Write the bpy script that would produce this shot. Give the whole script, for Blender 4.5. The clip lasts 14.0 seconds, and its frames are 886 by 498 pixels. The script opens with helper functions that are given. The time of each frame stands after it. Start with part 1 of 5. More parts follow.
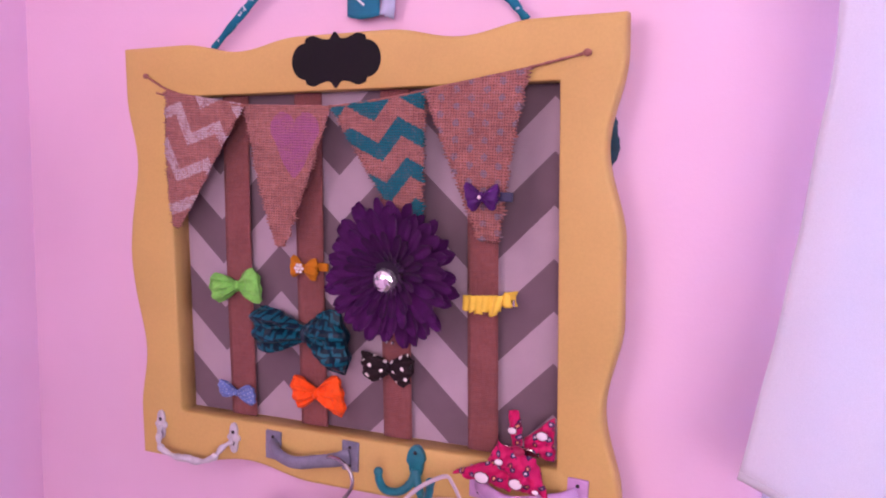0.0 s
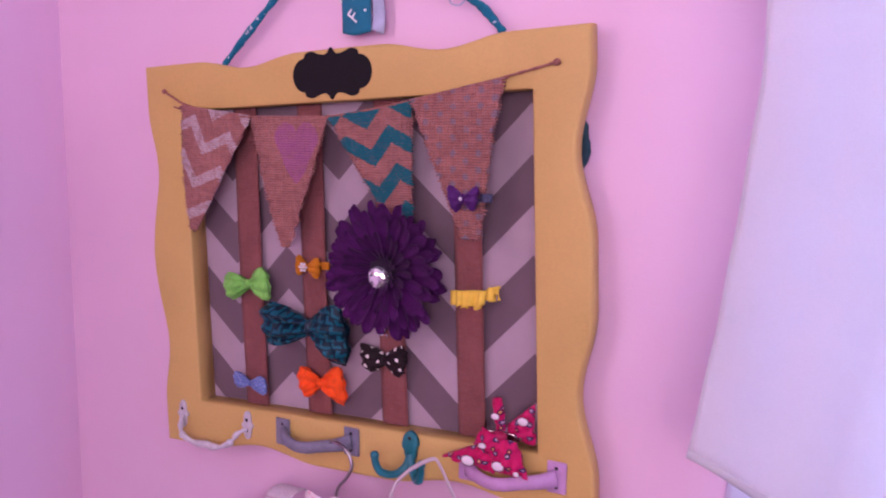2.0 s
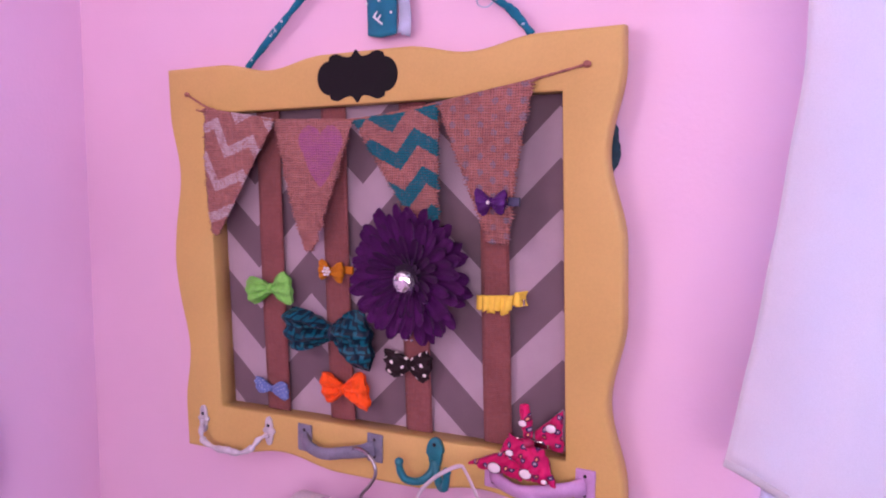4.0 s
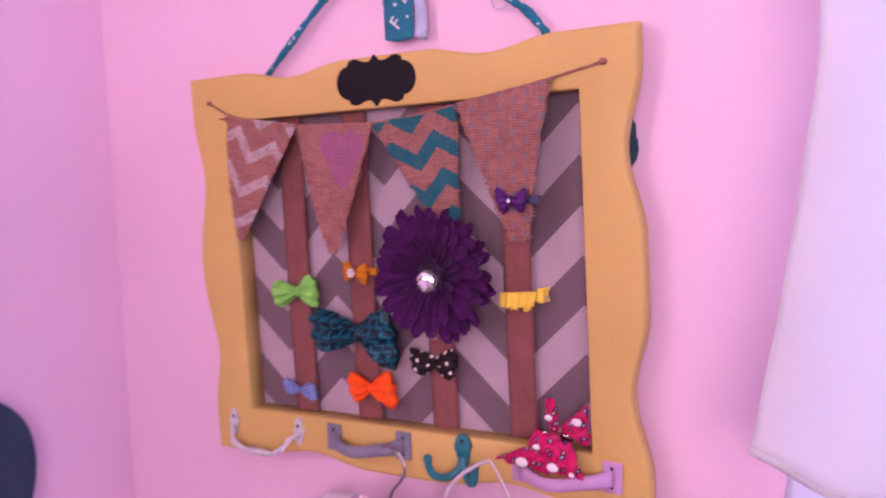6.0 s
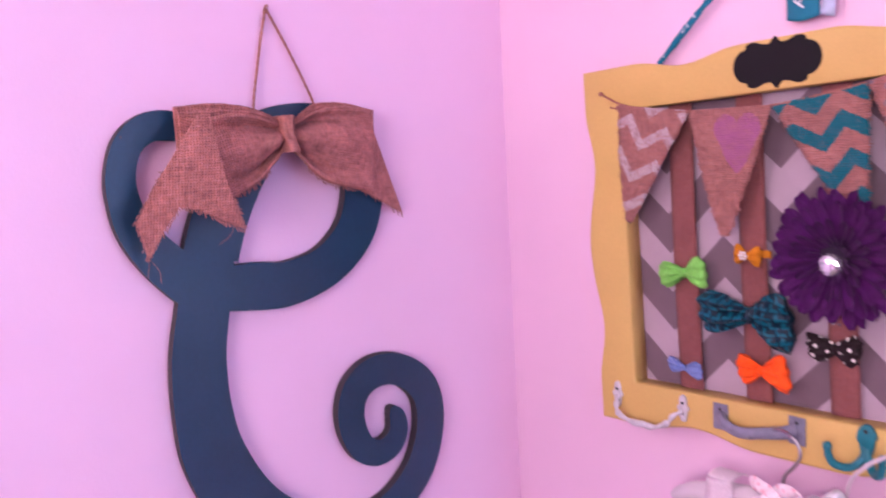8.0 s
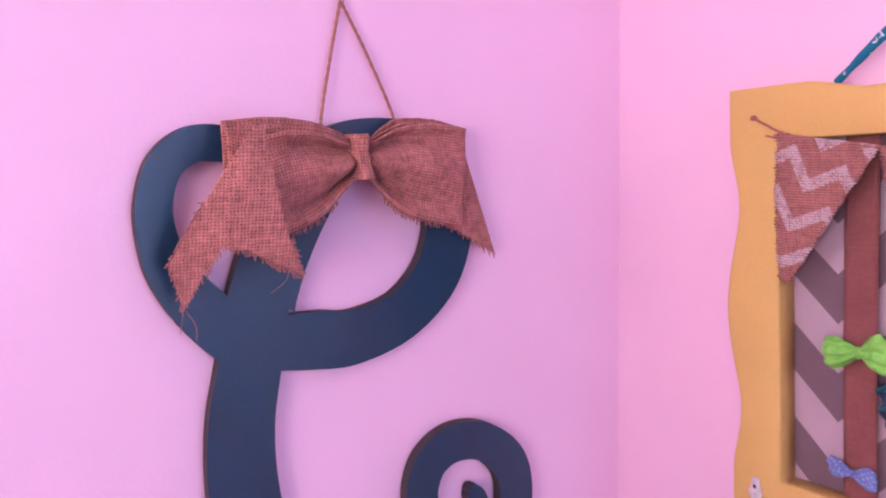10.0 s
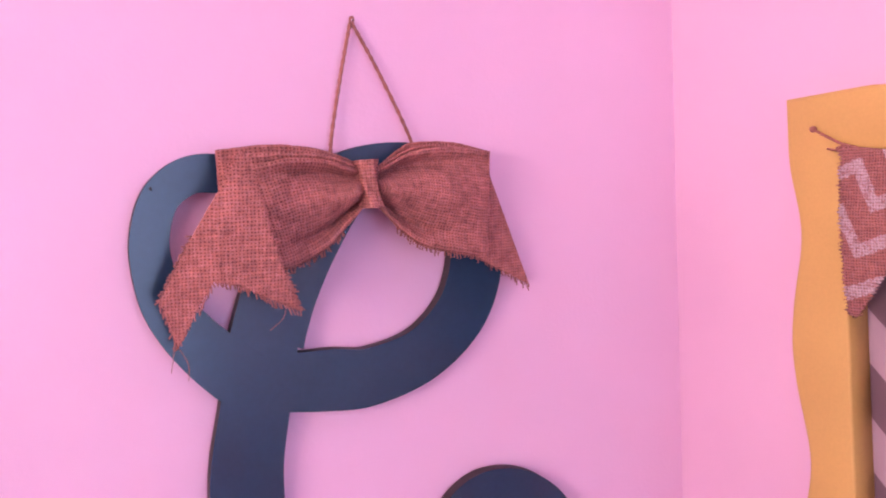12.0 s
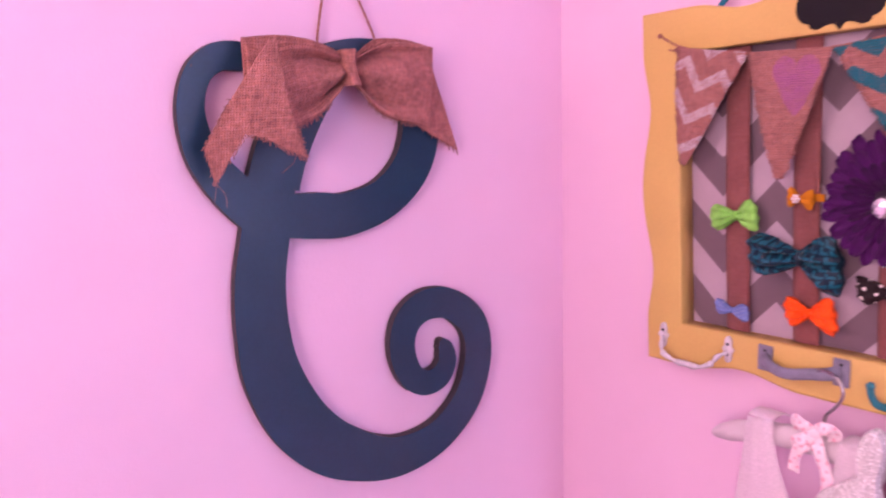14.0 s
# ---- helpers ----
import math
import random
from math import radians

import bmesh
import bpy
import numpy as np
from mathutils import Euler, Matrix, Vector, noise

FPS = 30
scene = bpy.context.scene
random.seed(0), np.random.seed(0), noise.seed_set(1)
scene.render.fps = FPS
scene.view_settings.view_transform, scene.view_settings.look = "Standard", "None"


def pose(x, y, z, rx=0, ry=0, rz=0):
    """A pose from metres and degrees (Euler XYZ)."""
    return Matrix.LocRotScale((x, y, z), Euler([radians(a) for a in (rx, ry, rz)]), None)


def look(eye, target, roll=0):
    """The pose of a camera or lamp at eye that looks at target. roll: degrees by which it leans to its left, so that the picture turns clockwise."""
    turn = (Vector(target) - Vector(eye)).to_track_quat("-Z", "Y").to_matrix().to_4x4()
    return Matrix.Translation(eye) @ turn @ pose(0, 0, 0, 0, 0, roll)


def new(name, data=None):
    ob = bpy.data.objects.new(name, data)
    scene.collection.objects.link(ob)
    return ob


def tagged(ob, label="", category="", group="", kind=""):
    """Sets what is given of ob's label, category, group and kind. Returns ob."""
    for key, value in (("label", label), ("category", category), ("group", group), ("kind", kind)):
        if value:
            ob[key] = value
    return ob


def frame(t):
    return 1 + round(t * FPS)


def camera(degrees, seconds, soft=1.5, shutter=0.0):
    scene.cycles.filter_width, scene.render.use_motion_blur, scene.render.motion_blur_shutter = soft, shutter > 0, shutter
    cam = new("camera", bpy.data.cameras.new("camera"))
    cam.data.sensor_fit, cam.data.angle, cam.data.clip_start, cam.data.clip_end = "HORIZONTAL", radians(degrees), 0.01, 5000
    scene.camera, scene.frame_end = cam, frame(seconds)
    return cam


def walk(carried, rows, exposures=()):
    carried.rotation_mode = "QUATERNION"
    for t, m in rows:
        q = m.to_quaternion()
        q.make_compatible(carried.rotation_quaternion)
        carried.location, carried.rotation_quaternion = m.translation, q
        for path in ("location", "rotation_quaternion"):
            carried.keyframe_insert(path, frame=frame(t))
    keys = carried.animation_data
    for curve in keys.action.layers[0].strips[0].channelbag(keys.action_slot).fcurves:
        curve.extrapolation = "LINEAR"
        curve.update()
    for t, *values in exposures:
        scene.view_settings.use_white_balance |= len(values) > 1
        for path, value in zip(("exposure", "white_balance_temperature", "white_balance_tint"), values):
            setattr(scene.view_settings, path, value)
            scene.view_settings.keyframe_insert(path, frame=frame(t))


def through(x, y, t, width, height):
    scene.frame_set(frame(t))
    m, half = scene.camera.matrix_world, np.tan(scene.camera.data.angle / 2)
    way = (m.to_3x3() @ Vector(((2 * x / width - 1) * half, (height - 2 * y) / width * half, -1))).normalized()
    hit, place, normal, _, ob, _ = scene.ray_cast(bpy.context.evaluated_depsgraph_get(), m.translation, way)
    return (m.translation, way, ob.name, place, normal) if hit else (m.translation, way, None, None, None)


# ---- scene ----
cam = camera(55.9, 14.0, soft=2.0, shutter=0.6)
PATH = [
    (0, (1.054, -0.858, 1.611), (0.23, 0.945, 1.348), 1.6),
    (0.5, (1.059, -0.855, 1.61), (0.232, 0.946, 1.343), 1.8),
    (1, (1.085, -0.872, 1.614), (0.229, 0.916, 1.349), 1.4),
    (1.5, (1.164, -0.888, 1.615), (0.252, 0.871, 1.346), 0.6),
    (2, (1.149, -0.884, 1.617), (0.212, 0.864, 1.356), 0.5),
    (2.5, (1.125, -0.882, 1.621), (0.167, 0.856, 1.367), 0.3),
    (2.7, (1.127, -0.886, 1.621), (0.156, 0.844, 1.37), 0.4),
    (4.8, (1.122, -0.88, 1.609), (0.188, 0.872, 1.368), 0.2),
    (5, (1.118, -0.867, 1.615), (0.19, 0.888, 1.374), -0.1),
    (5.5, (1.103, -0.867, 1.614), (0.19, 0.897, 1.376), -0.8),
    (6, (1.13, -0.899, 1.615), (0.134, 0.818, 1.367), -1.2),
    (6.3, (1.2, -0.944, 1.612), (0.075, 0.69, 1.36), -1.0),
    (6.5, (1.246, -0.98, 1.607), (-0.013, 0.553, 1.35), -0.9),
    (6.6, (1.256, -0.994, 1.605), (-0.081, 0.47, 1.341), -0.8),
    (6.8, (1.266, -1.05, 1.585), (-0.17, 0.318, 1.324), -0.9),
    (7, (1.276, -1.072, 1.571), (-0.231, 0.216, 1.304), -1.0),
    (7.2, (1.27, -1.074, 1.572), (-0.27, 0.17, 1.287), -1.5),
    (7.5, (1.229, -1.043, 1.569), (-0.345, 0.158, 1.285), -2.2),
    (8, (1.109, -0.999, 1.616), (-0.468, 0.206, 1.37), -3.1),
    (8.5, (1.041, -1.011, 1.618), (-0.542, 0.195, 1.42), -1.9),
    (8.7, (1.015, -1.021, 1.622), (-0.563, 0.192, 1.431), -1.1),
    (10.8, (0.879, -0.782, 1.657), (-0.904, 0.106, 1.472), -2.5),
    (11, (0.891, -0.77, 1.641), (-0.917, 0.071, 1.488), -2.6),
    (11.5, (0.885, -0.765, 1.64), (-0.934, 0.051, 1.478), -2.6),
    (12, (0.888, -0.753, 1.643), (-0.924, 0.076, 1.48), -2.6),
    (12.5, (0.896, -0.746, 1.632), (-0.916, 0.08, 1.452), -2.0),
    (12.8, (0.916, -0.789, 1.589), (-0.885, 0.058, 1.397), -1.6),
    (13, (0.946, -0.852, 1.582), (-0.827, 0.043, 1.347), -1.5),
    (13.2, (0.987, -0.91, 1.568), (-0.743, 0.055, 1.294), -1.9),
    (13.5, (1.033, -0.993, 1.565), (-0.623, 0.08, 1.24), -1.8),
    (14, (1.133, -1.028, 1.586), (-0.502, 0.073, 1.248), -1.7),
]
# the camera's own exposure and white balance drift: seconds, stops, kelvin, tint
BALANCE = [(0, -0.31, 6150, 16), (1.0, -0.31, 6060, 16), (1.5, -0.37, 5800, 16), (2.0, -0.58, 5930, 21), (2.5, -0.45, 5960, 19), (5.0, -0.38, 6040, 18), (6.0, -0.31, 6400, 23), (6.5, -0.20, 6580, 28), (7.0, -0.08, 6300, 19), (7.5, -0.02, 6070, 11), (8.5, 0.01, 6060, 7),
           (11.0, -0.05, 6550, 18), (12.0, -0.03, 7300, 23), (12.5, -0.03, 8700, 24), (13.0, -0.02, 8750, 29), (13.5, -0.01, 7250, 30), (14.0, -0.02, 6980, 28)]
walk(cam, [(t, look(eye, target, roll)) for t, eye, target, roll in PATH], BALANCE)

# ---------------------------------------------------------------- light
world = bpy.data.worlds.new("sky")
scene.world = world
world.use_nodes = True
wn = world.node_tree.nodes
sky = wn.new("ShaderNodeTexSky")
sky.sky_type, sky.sun_disc = "NISHITA", False
sky.sun_elevation, sky.sun_rotation = radians(38), radians(180)
world.node_tree.links.new(sky.outputs[0], wn["Background"].inputs[0])
wn["Background"].inputs[1].default_value = 0.12


def lamp(name, kind, m, energy, colour, sx=1.0, sy=1.0):
    data = bpy.data.lights.new(name, kind)
    data.energy, data.color = energy, colour
    if kind == "AREA":
        data.shape, data.size, data.size_y = "RECTANGLE", sx, sy
    ob = new(name, data)
    ob.matrix_world = m
    return ob


sun = lamp("sun", "SUN", look((1.5, -7.8, 5.9), (1.5, -1.5, 1.0)), 2.0, (1.0, 0.95, 0.88))
sun.data.angle = radians(0.6)
# daylight through the window openings; the south, west and east ones are added, unseen
lamp("window_light_north", "AREA", look((1.96, 0.035, 1.70), (1.75, -1, 1.6)), 66, (0.43, 0.60, 1.0), 1.5, 0.95)
# aimed up at the ceiling to brighten the upper wall; pink for wall bounce
lamp("added_light_south", "AREA", look((2.18, -3.38, 1.93), (0.5, 0, 3.8)), 70, (1.0, 0.78, 0.82), 1.5, 0.95)
# added so the board is lit from upper left and shaded at its right
lamp("added_light_west", "AREA", look((-0.02, -1.60, 2.02), (0.9, -0.55, 2.30)), 15, (1.0, 0.74, 0.76), 0.8, 0.7)
# added for the blue glint on the letter and for the west wall
lamp("added_light_east", "AREA", look((3.02, -0.46, 1.48), (0.0, -0.85, 1.62)), 17, (0.40, 0.61, 1.0), 0.42, 1.4)



# ---------------------------------------------------------------- building helpers
def part(name, bm, material, parent=None, label="", smooth=True):
    me = bpy.data.meshes.new(name)
    if parent is not None:
        bmesh.ops.translate(bm, verts=bm.verts, vec=-base_of(parent))
    bm.normal_update()
    bm.to_mesh(me)
    bm.free()
    if smooth:
        me.polygons.foreach_set("use_smooth", [True] * len(me.polygons))
    me.materials.append(material)
    ob = new(name, me)
    if parent is not None:
        ob.parent = parent
    if label:
        tagged(ob, label)
    return ob


def base_of(ob):
    at = Vector((0, 0, 0))
    while ob is not None:
        at += ob.location
        ob = ob.parent
    return at


def thing(name, at, label, category, group="", kind=""):
    ob = new(name)
    ob.location = at
    ob.empty_display_size = 0.02
    return tagged(ob, label, category, group, kind)


def solid(ob, thickness, offset=0.0):
    mod = ob.modifiers.new("thickness", "SOLIDIFY")
    mod.thickness, mod.offset = thickness, offset
    return ob


def rounded(ob, width, segments=2):
    mod = ob.modifiers.new("rounding", "BEVEL")
    mod.width, mod.segments, mod.limit_method = width, segments, "ANGLE"
    return ob


def grid(f, nu, nv, wrap=False, uv=None, bm=None):
    """A sheet f(s, t) with s and t from 0 to 1; wrap joins t = 1 to t = 0. uv(s, t) gives metres."""
    bm = bm or bmesh.new()
    layer = bm.loops.layers.uv.verify()
    cols = nv if wrap else nv + 1
    vs = [[bm.verts.new(f(i / nu, j / nv)) for j in range(cols)] for i in range(nu + 1)]
    for i in range(nu):
        for j in range(nv):
            k = (j + 1) % cols
            face = bm.faces.new((vs[i][j], vs[i + 1][j], vs[i + 1][k], vs[i][k]))
            if uv:
                for loop, (a, b) in zip(face.loops, ((i, j), (i + 1, j), (i + 1, j + 1), (i, j + 1))):
                    loop[layer].uv = uv(a / nu, b / nv)
    return bm


def loft(rings, bm=None, closed_rings=False, caps=False):
    """Faces between rings of equally many points; closed_rings joins the last to the first."""
    bm = bm or bmesh.new()
    vs = [[bm.verts.new(p) for p in ring] for ring in rings]
    n = len(vs[0])
    pairs = list(zip(vs, vs[1:])) + ([(vs[-1], vs[0])] if closed_rings else [])
    for a, b in pairs:
        for i in range(n):
            bm.faces.new((a[i], a[(i + 1) % n], b[(i + 1) % n], b[i]))
    if caps:
        bm.faces.new(vs[0][::-1])
        bm.faces.new(vs[-1])
    return bm


def smoothed(points, steps):
    """A Catmull-Rom line through points of any dimension."""
    ps = [np.array(p, float) for p in points]
    ps = [2 * ps[0] - ps[1]] + ps + [2 * ps[-1] - ps[-2]]
    out = []
    for a, b, c, d in zip(ps, ps[1:], ps[2:], ps[3:]):
        for k in range(steps):
            t = k / steps
            out.append(0.5 * (2 * b + (c - a) * t + (2 * a - 5 * b + 4 * c - d) * t * t + (3 * b - a - 3 * c + d) * t**3))
    return out + [ps[-2]]


def sweep(points, radius, sides=10, bm=None, flat=1.0, side=None):
    """A tube along points; radius is a number or r(s); flat squeezes it across the direction side."""
    ps = [Vector(p) for p in points]
    up, rings = Vector(side or (0.12, 1.0, 0.05)), []
    for i, p in enumerate(ps):
        t = (ps[min(i + 1, len(ps) - 1)] - ps[max(i - 1, 0)]).normalized()
        a = (up - up.dot(t) * t).normalized()
        b = t.cross(a)
        r = radius(i / (len(ps) - 1)) if callable(radius) else radius
        rings.append([p + r * (flat * math.cos(q) * a + math.sin(q) * b) for q in (math.tau * k / sides for k in range(sides))])
    return loft(rings, bm, caps=True)


def box(x0, x1, y0, y1, z0, z1, bm=None):
    bm = bm or bmesh.new()
    v = [bm.verts.new(p) for p in ((x0, y0, z0), (x1, y0, z0), (x1, y1, z0), (x0, y1, z0), (x0, y0, z1), (x1, y0, z1), (x1, y1, z1), (x0, y1, z1))]
    for q in ((3, 2, 1, 0), (4, 5, 6, 7), (0, 1, 5, 4), (1, 2, 6, 5), (2, 3, 7, 6), (3, 0, 4, 7)):
        bm.faces.new([v[i] for i in q])
    return bm


def ball(at, r, bm=None, sub=2, squash=(1, 1, 1)):
    bm = bm or bmesh.new()
    made = bmesh.ops.create_icosphere(bm, subdivisions=sub, radius=r)["verts"]
    for v in made:
        v.co = Vector(at) + Vector((v.co.x * squash[0], v.co.y * squash[1], v.co.z * squash[2]))
    return bm


def plate(outline, y0, y1, bm=None, edge=0.0):
    """A flat slab with an outline of (x, z) points, from y0 (front) to y1 (back), its front edge eased by edge."""
    bm = bm or bmesh.new()
    cx, cz = np.mean([p[0] for p in outline]), np.mean([p[1] for p in outline])

    def ring(y, inset):
        got = []
        for x, z in outline:
            d = math.hypot(x - cx, z - cz) or 1
            got.append((x - (x - cx) / d * inset, y, z - (z - cz) / d * inset))
        return got

    rings = [ring(y1, 0), ring(y0 + edge, 0), ring(y0 + edge * 0.3, edge * 0.4), ring(y0, edge)] if edge else [ring(y1, 0), ring(y0, 0)]
    return loft(rings, bm, caps=True)


def wobble(x, y, z, scale):
    return noise.noise(Vector((x, y, z)) * scale)


# ---------------------------------------------------------------- materials
class Nodes:
    def __init__(self, name):
        self.m = bpy.data.materials.new(name)
        self.m.use_nodes = True
        self.t = self.m.node_tree
        self.bsdf = self.t.nodes["Principled BSDF"]

    def link(self, a, b):
        self.t.links.new(a, b)

    def set(self, node, slot, value):
        if isinstance(value, bpy.types.NodeSocket):
            self.link(value, node.inputs[slot])
        else:
            node.inputs[slot].default_value = value

    def math(self, op, a, b=None, c=None):
        n = self.t.nodes.new("ShaderNodeMath")
        n.operation = op
        for i, v in enumerate((a, b, c)):
            if v is not None:
                self.set(n, i, v)
        return n.outputs[0]

    def coords(self, kind):
        return self.t.nodes.new("ShaderNodeTexCoord").outputs[kind]

    def split(self, v):
        n = self.t.nodes.new("ShaderNodeSeparateXYZ")
        self.link(v, n.inputs[0])
        return n.outputs[0], n.outputs[1], n.outputs[2]

    def noise(self, vec, scale, detail=3.0, rough=0.55):
        n = self.t.nodes.new("ShaderNodeTexNoise")
        self.link(vec, n.inputs["Vector"])
        n.inputs["Scale"].default_value, n.inputs["Detail"].default_value, n.inputs["Roughness"].default_value = scale, detail, rough
        return n.outputs[0]

    def mix(self, fac, a, b):
        n = self.t.nodes.new("ShaderNodeMix")
        n.data_type = "RGBA"
        self.set(n, 0, fac)
        for slot, v in ((6, a), (7, b)):
            self.set(n, slot, v if isinstance(v, bpy.types.NodeSocket) else (*v, 1))
        return n.outputs[2]

    def scaled(self, colour, fac):
        n = self.t.nodes.new("ShaderNodeVectorMath")
        n.operation = "SCALE"
        self.set(n, 0, colour if isinstance(colour, bpy.types.NodeSocket) else tuple(colour))
        self.set(n, 3, fac)
        return n.outputs[0]

    def range(self, v, a, b, c, d):
        n = self.t.nodes.new("ShaderNodeMapRange")
        for i, x in enumerate((v, a, b, c, d)):
            self.set(n, i, x)
        return n.outputs[0]

    def bump(self, height, strength, distance):
        n = self.t.nodes.new("ShaderNodeBump")
        n.inputs["Strength"].default_value, n.inputs["Distance"].default_value = strength, distance
        self.link(height, n.inputs["Height"])
        self.link(n.outputs[0], self.bsdf.inputs["Normal"])

    def done(self, colour, rough, metal=0.0, sheen=0.0, coat=0.0):
        self.set(self.bsdf, "Base Color", colour if isinstance(colour, bpy.types.NodeSocket) else (*colour, 1))
        self.set(self.bsdf, "Roughness", rough)
        self.bsdf.inputs["Metallic"].default_value = metal
        self.bsdf.inputs["Sheen Weight"].default_value = sheen
        if sheen:
            self.bsdf.inputs["Specular IOR Level"].default_value = 0.2
        self.bsdf.inputs["Coat Weight"].default_value = coat
        return self.m


def plain(name, colour, rough=0.6, var=0.12, big=12.0, fine=260.0, bump=0.25, depth=0.0006, metal=0.0, sheen=0.0, coat=0.0):
    """Paint, plastic, metal or close cloth: two scales of variation in tone, and fine relief."""
    n = Nodes(name)
    at = n.coords("Object")
    large, small = n.noise(at, big, 4), n.noise(at, fine, 3)
    tone = n.math("ADD", n.range(large, 0.3, 0.7, 1 - var, 1 + var), n.range(small, 0.3, 0.7, -var * 0.4, var * 0.4))
    n.bump(small, bump, depth)
    return n.done(n.scaled(colour, tone), n.range(large, 0.3, 0.7, rough - 0.06, rough + 0.06), metal, sheen, coat)


def zigzag(n, u, v, half, slope, period, v0, u0, share=0.5, lean=None):
    """1 on the bands of a chevron pattern, 0 between them; lean (cosine, sine) turns the pattern."""
    if lean:
        u, v = (n.math("ADD", n.math("MULTIPLY", u, lean[0]), n.math("MULTIPLY", v, lean[1])),
                n.math("SUBTRACT", n.math("MULTIPLY", v, lean[0]), n.math("MULTIPLY", u, lean[1])))
    tri = n.math("PINGPONG", n.math("SUBTRACT", u, u0), half)
    w = n.math("SUBTRACT", n.math("SUBTRACT", v, n.math("MULTIPLY", tri, slope)), v0)
    f = n.math("FRACT", n.math("DIVIDE", w, period))
    return n.math("LESS_THAN", f, share)


def burlap(name, thread, gap, pitch=0.0030, pattern=None, paint=(1, 1, 1), cover=0.9, worn=0.35, holes=(0.46, 0.94), uneven=0.75):
    """Coarse woven jute: two crossing sets of uneven threads with dark gaps, and paint where pattern says so."""
    n = Nodes(name)
    uv = n.coords("UV")
    u, v, _ = n.split(uv)
    du = n.math("ADD", u, n.math("MULTIPLY", n.noise(uv, 120, 3), pitch * 1.1))
    dv = n.math("ADD", v, n.math("MULTIPLY", n.noise(uv, 85, 3), pitch * 1.1))
    su = n.math("ABSOLUTE", n.math("SINE", n.math("MULTIPLY", du, math.pi / pitch)))
    sv = n.math("ABSOLUTE", n.math("SINE", n.math("MULTIPLY", dv, math.pi / pitch)))
    h = n.math("MAXIMUM", su, sv)
    over = n.math("MULTIPLY", n.math("ADD", su, sv), 0.5)

    def streak(across, along):
        c = n.t.nodes.new("ShaderNodeCombineXYZ")
        n.link(n.math("MULTIPLY", across, 0.75 / pitch), c.inputs[0])
        n.link(n.math("MULTIPLY", along, 55.0), c.inputs[1])
        return n.noise(c.outputs[0], 1.0, 2)

    fuzz = n.noise(uv, 1300, 2)
    threads = n.math("ADD", n.range(streak(du, dv), 0.3, 0.7, -0.20 * uneven, 0.20 * uneven), n.range(streak(dv, du), 0.3, 0.7, -0.20 * uneven, 0.20 * uneven))
    tone = n.math("ADD", n.math("ADD", n.range(n.noise(uv, 25, 4), 0.3, 0.7, 0.88, 1.12), n.range(fuzz, 0.3, 0.7, -0.22, 0.22)), threads)
    # some threads are redder, some greyer
    base = n.scaled(n.mix(n.range(n.noise(uv, 210, 3), 0.4, 0.62, 0.0, 0.5), thread, (thread[0] * 0.92, thread[1] * 1.18, thread[2] * 1.45)), tone)
    if pattern:
        wear = n.math("ADD", n.math("MULTIPLY", n.noise(uv, 380, 3), 0.6), n.math("MULTIPLY", n.noise(uv, 75, 3), 0.4))
        mask = n.math("MULTIPLY", pattern(n, n.math("ADD", u, n.range(fuzz, 0.3, 0.7, -0.0012, 0.0012)), n.math("ADD", v, n.range(n.noise(uv, 300, 2), 0.3, 0.7, -0.0014, 0.0014))), n.range(wear, 0.40, 0.53, cover - worn, cover))
        base = n.mix(mask, base, n.scaled(paint, n.range(over, 0.2, 0.9, 0.75, 1.05)))
        gap = n.mix(n.math("MULTIPLY", mask, 0.8), gap, n.scaled(paint, 0.6))
    colour = n.mix(n.range(h, holes[0], holes[1], 0.0, 1.0), n.scaled(gap, tone), base)
    n.bump(n.math("ADD", over, n.math("MULTIPLY", fuzz, 0.5)), 0.8, 0.0014)
    return n.done(colour, 0.92, sheen=0.05)


def dotted(name, ground, spot, pitch, radius, jitter=0.0, rough=0.6, more=None):
    """Cloth printed with spots on a slanting lattice."""
    n = Nodes(name)
    uv = n.coords("UV")
    u, v, _ = n.split(uv)
    a = n.math("DIVIDE", n.math("ADD", u, n.math("MULTIPLY", v, 0.5)), pitch)
    b = n.math("DIVIDE", n.math("SUBTRACT", v, n.math("MULTIPLY", u, 0.5)), pitch)
    fa = n.math("SUBTRACT", n.math("FRACT", a), 0.5)
    fb = n.math("SUBTRACT", n.math("FRACT", b), 0.5)
    d = n.math("SQRT", n.math("ADD", n.math("MULTIPLY", fa, fa), n.math("MULTIPLY", fb, fb)))
    if jitter:
        d = n.math("ADD", d, n.math("MULTIPLY", n.math("SUBTRACT", n.noise(uv, 160, 2), 0.5), jitter))
    colour = n.mix(n.math("LESS_THAN", d, radius / pitch), n.scaled(ground, n.range(n.noise(uv, 60, 3), 0.3, 0.7, 0.85, 1.15)), spot)
    if more:
        colour = more(n, uv, colour)
    n.bump(n.noise(uv, 900, 2), 0.15, 0.0004)
    return n.done(colour, rough, sheen=0.05)


def wall_paint(name, colour):
    n = Nodes(name)
    at = n.coords("Object")
    big, mid, fine = n.noise(at, 1.3, 3), n.noise(at, 9, 4), n.noise(at, 170, 3)
    tone = n.math("ADD", n.range(big, 0.3, 0.7, 0.97, 1.03), n.range(mid, 0.3, 0.7, -0.012, 0.012))
    n.bump(n.math("ADD", fine, n.math("MULTIPLY", mid, 2.0)), 0.22, 0.0012)
    return n.done(n.scaled(colour, tone), 0.55)


PINK = wall_paint("pink_wall_paint", (0.79, 0.515, 0.695))
WHITE_PAINT = wall_paint("white_ceiling_paint", (0.80, 0.79, 0.78))
FLOOR_WOOD = plain("oak_floor", (0.08, 0.05, 0.032), 0.45, 0.2, 3, 60)
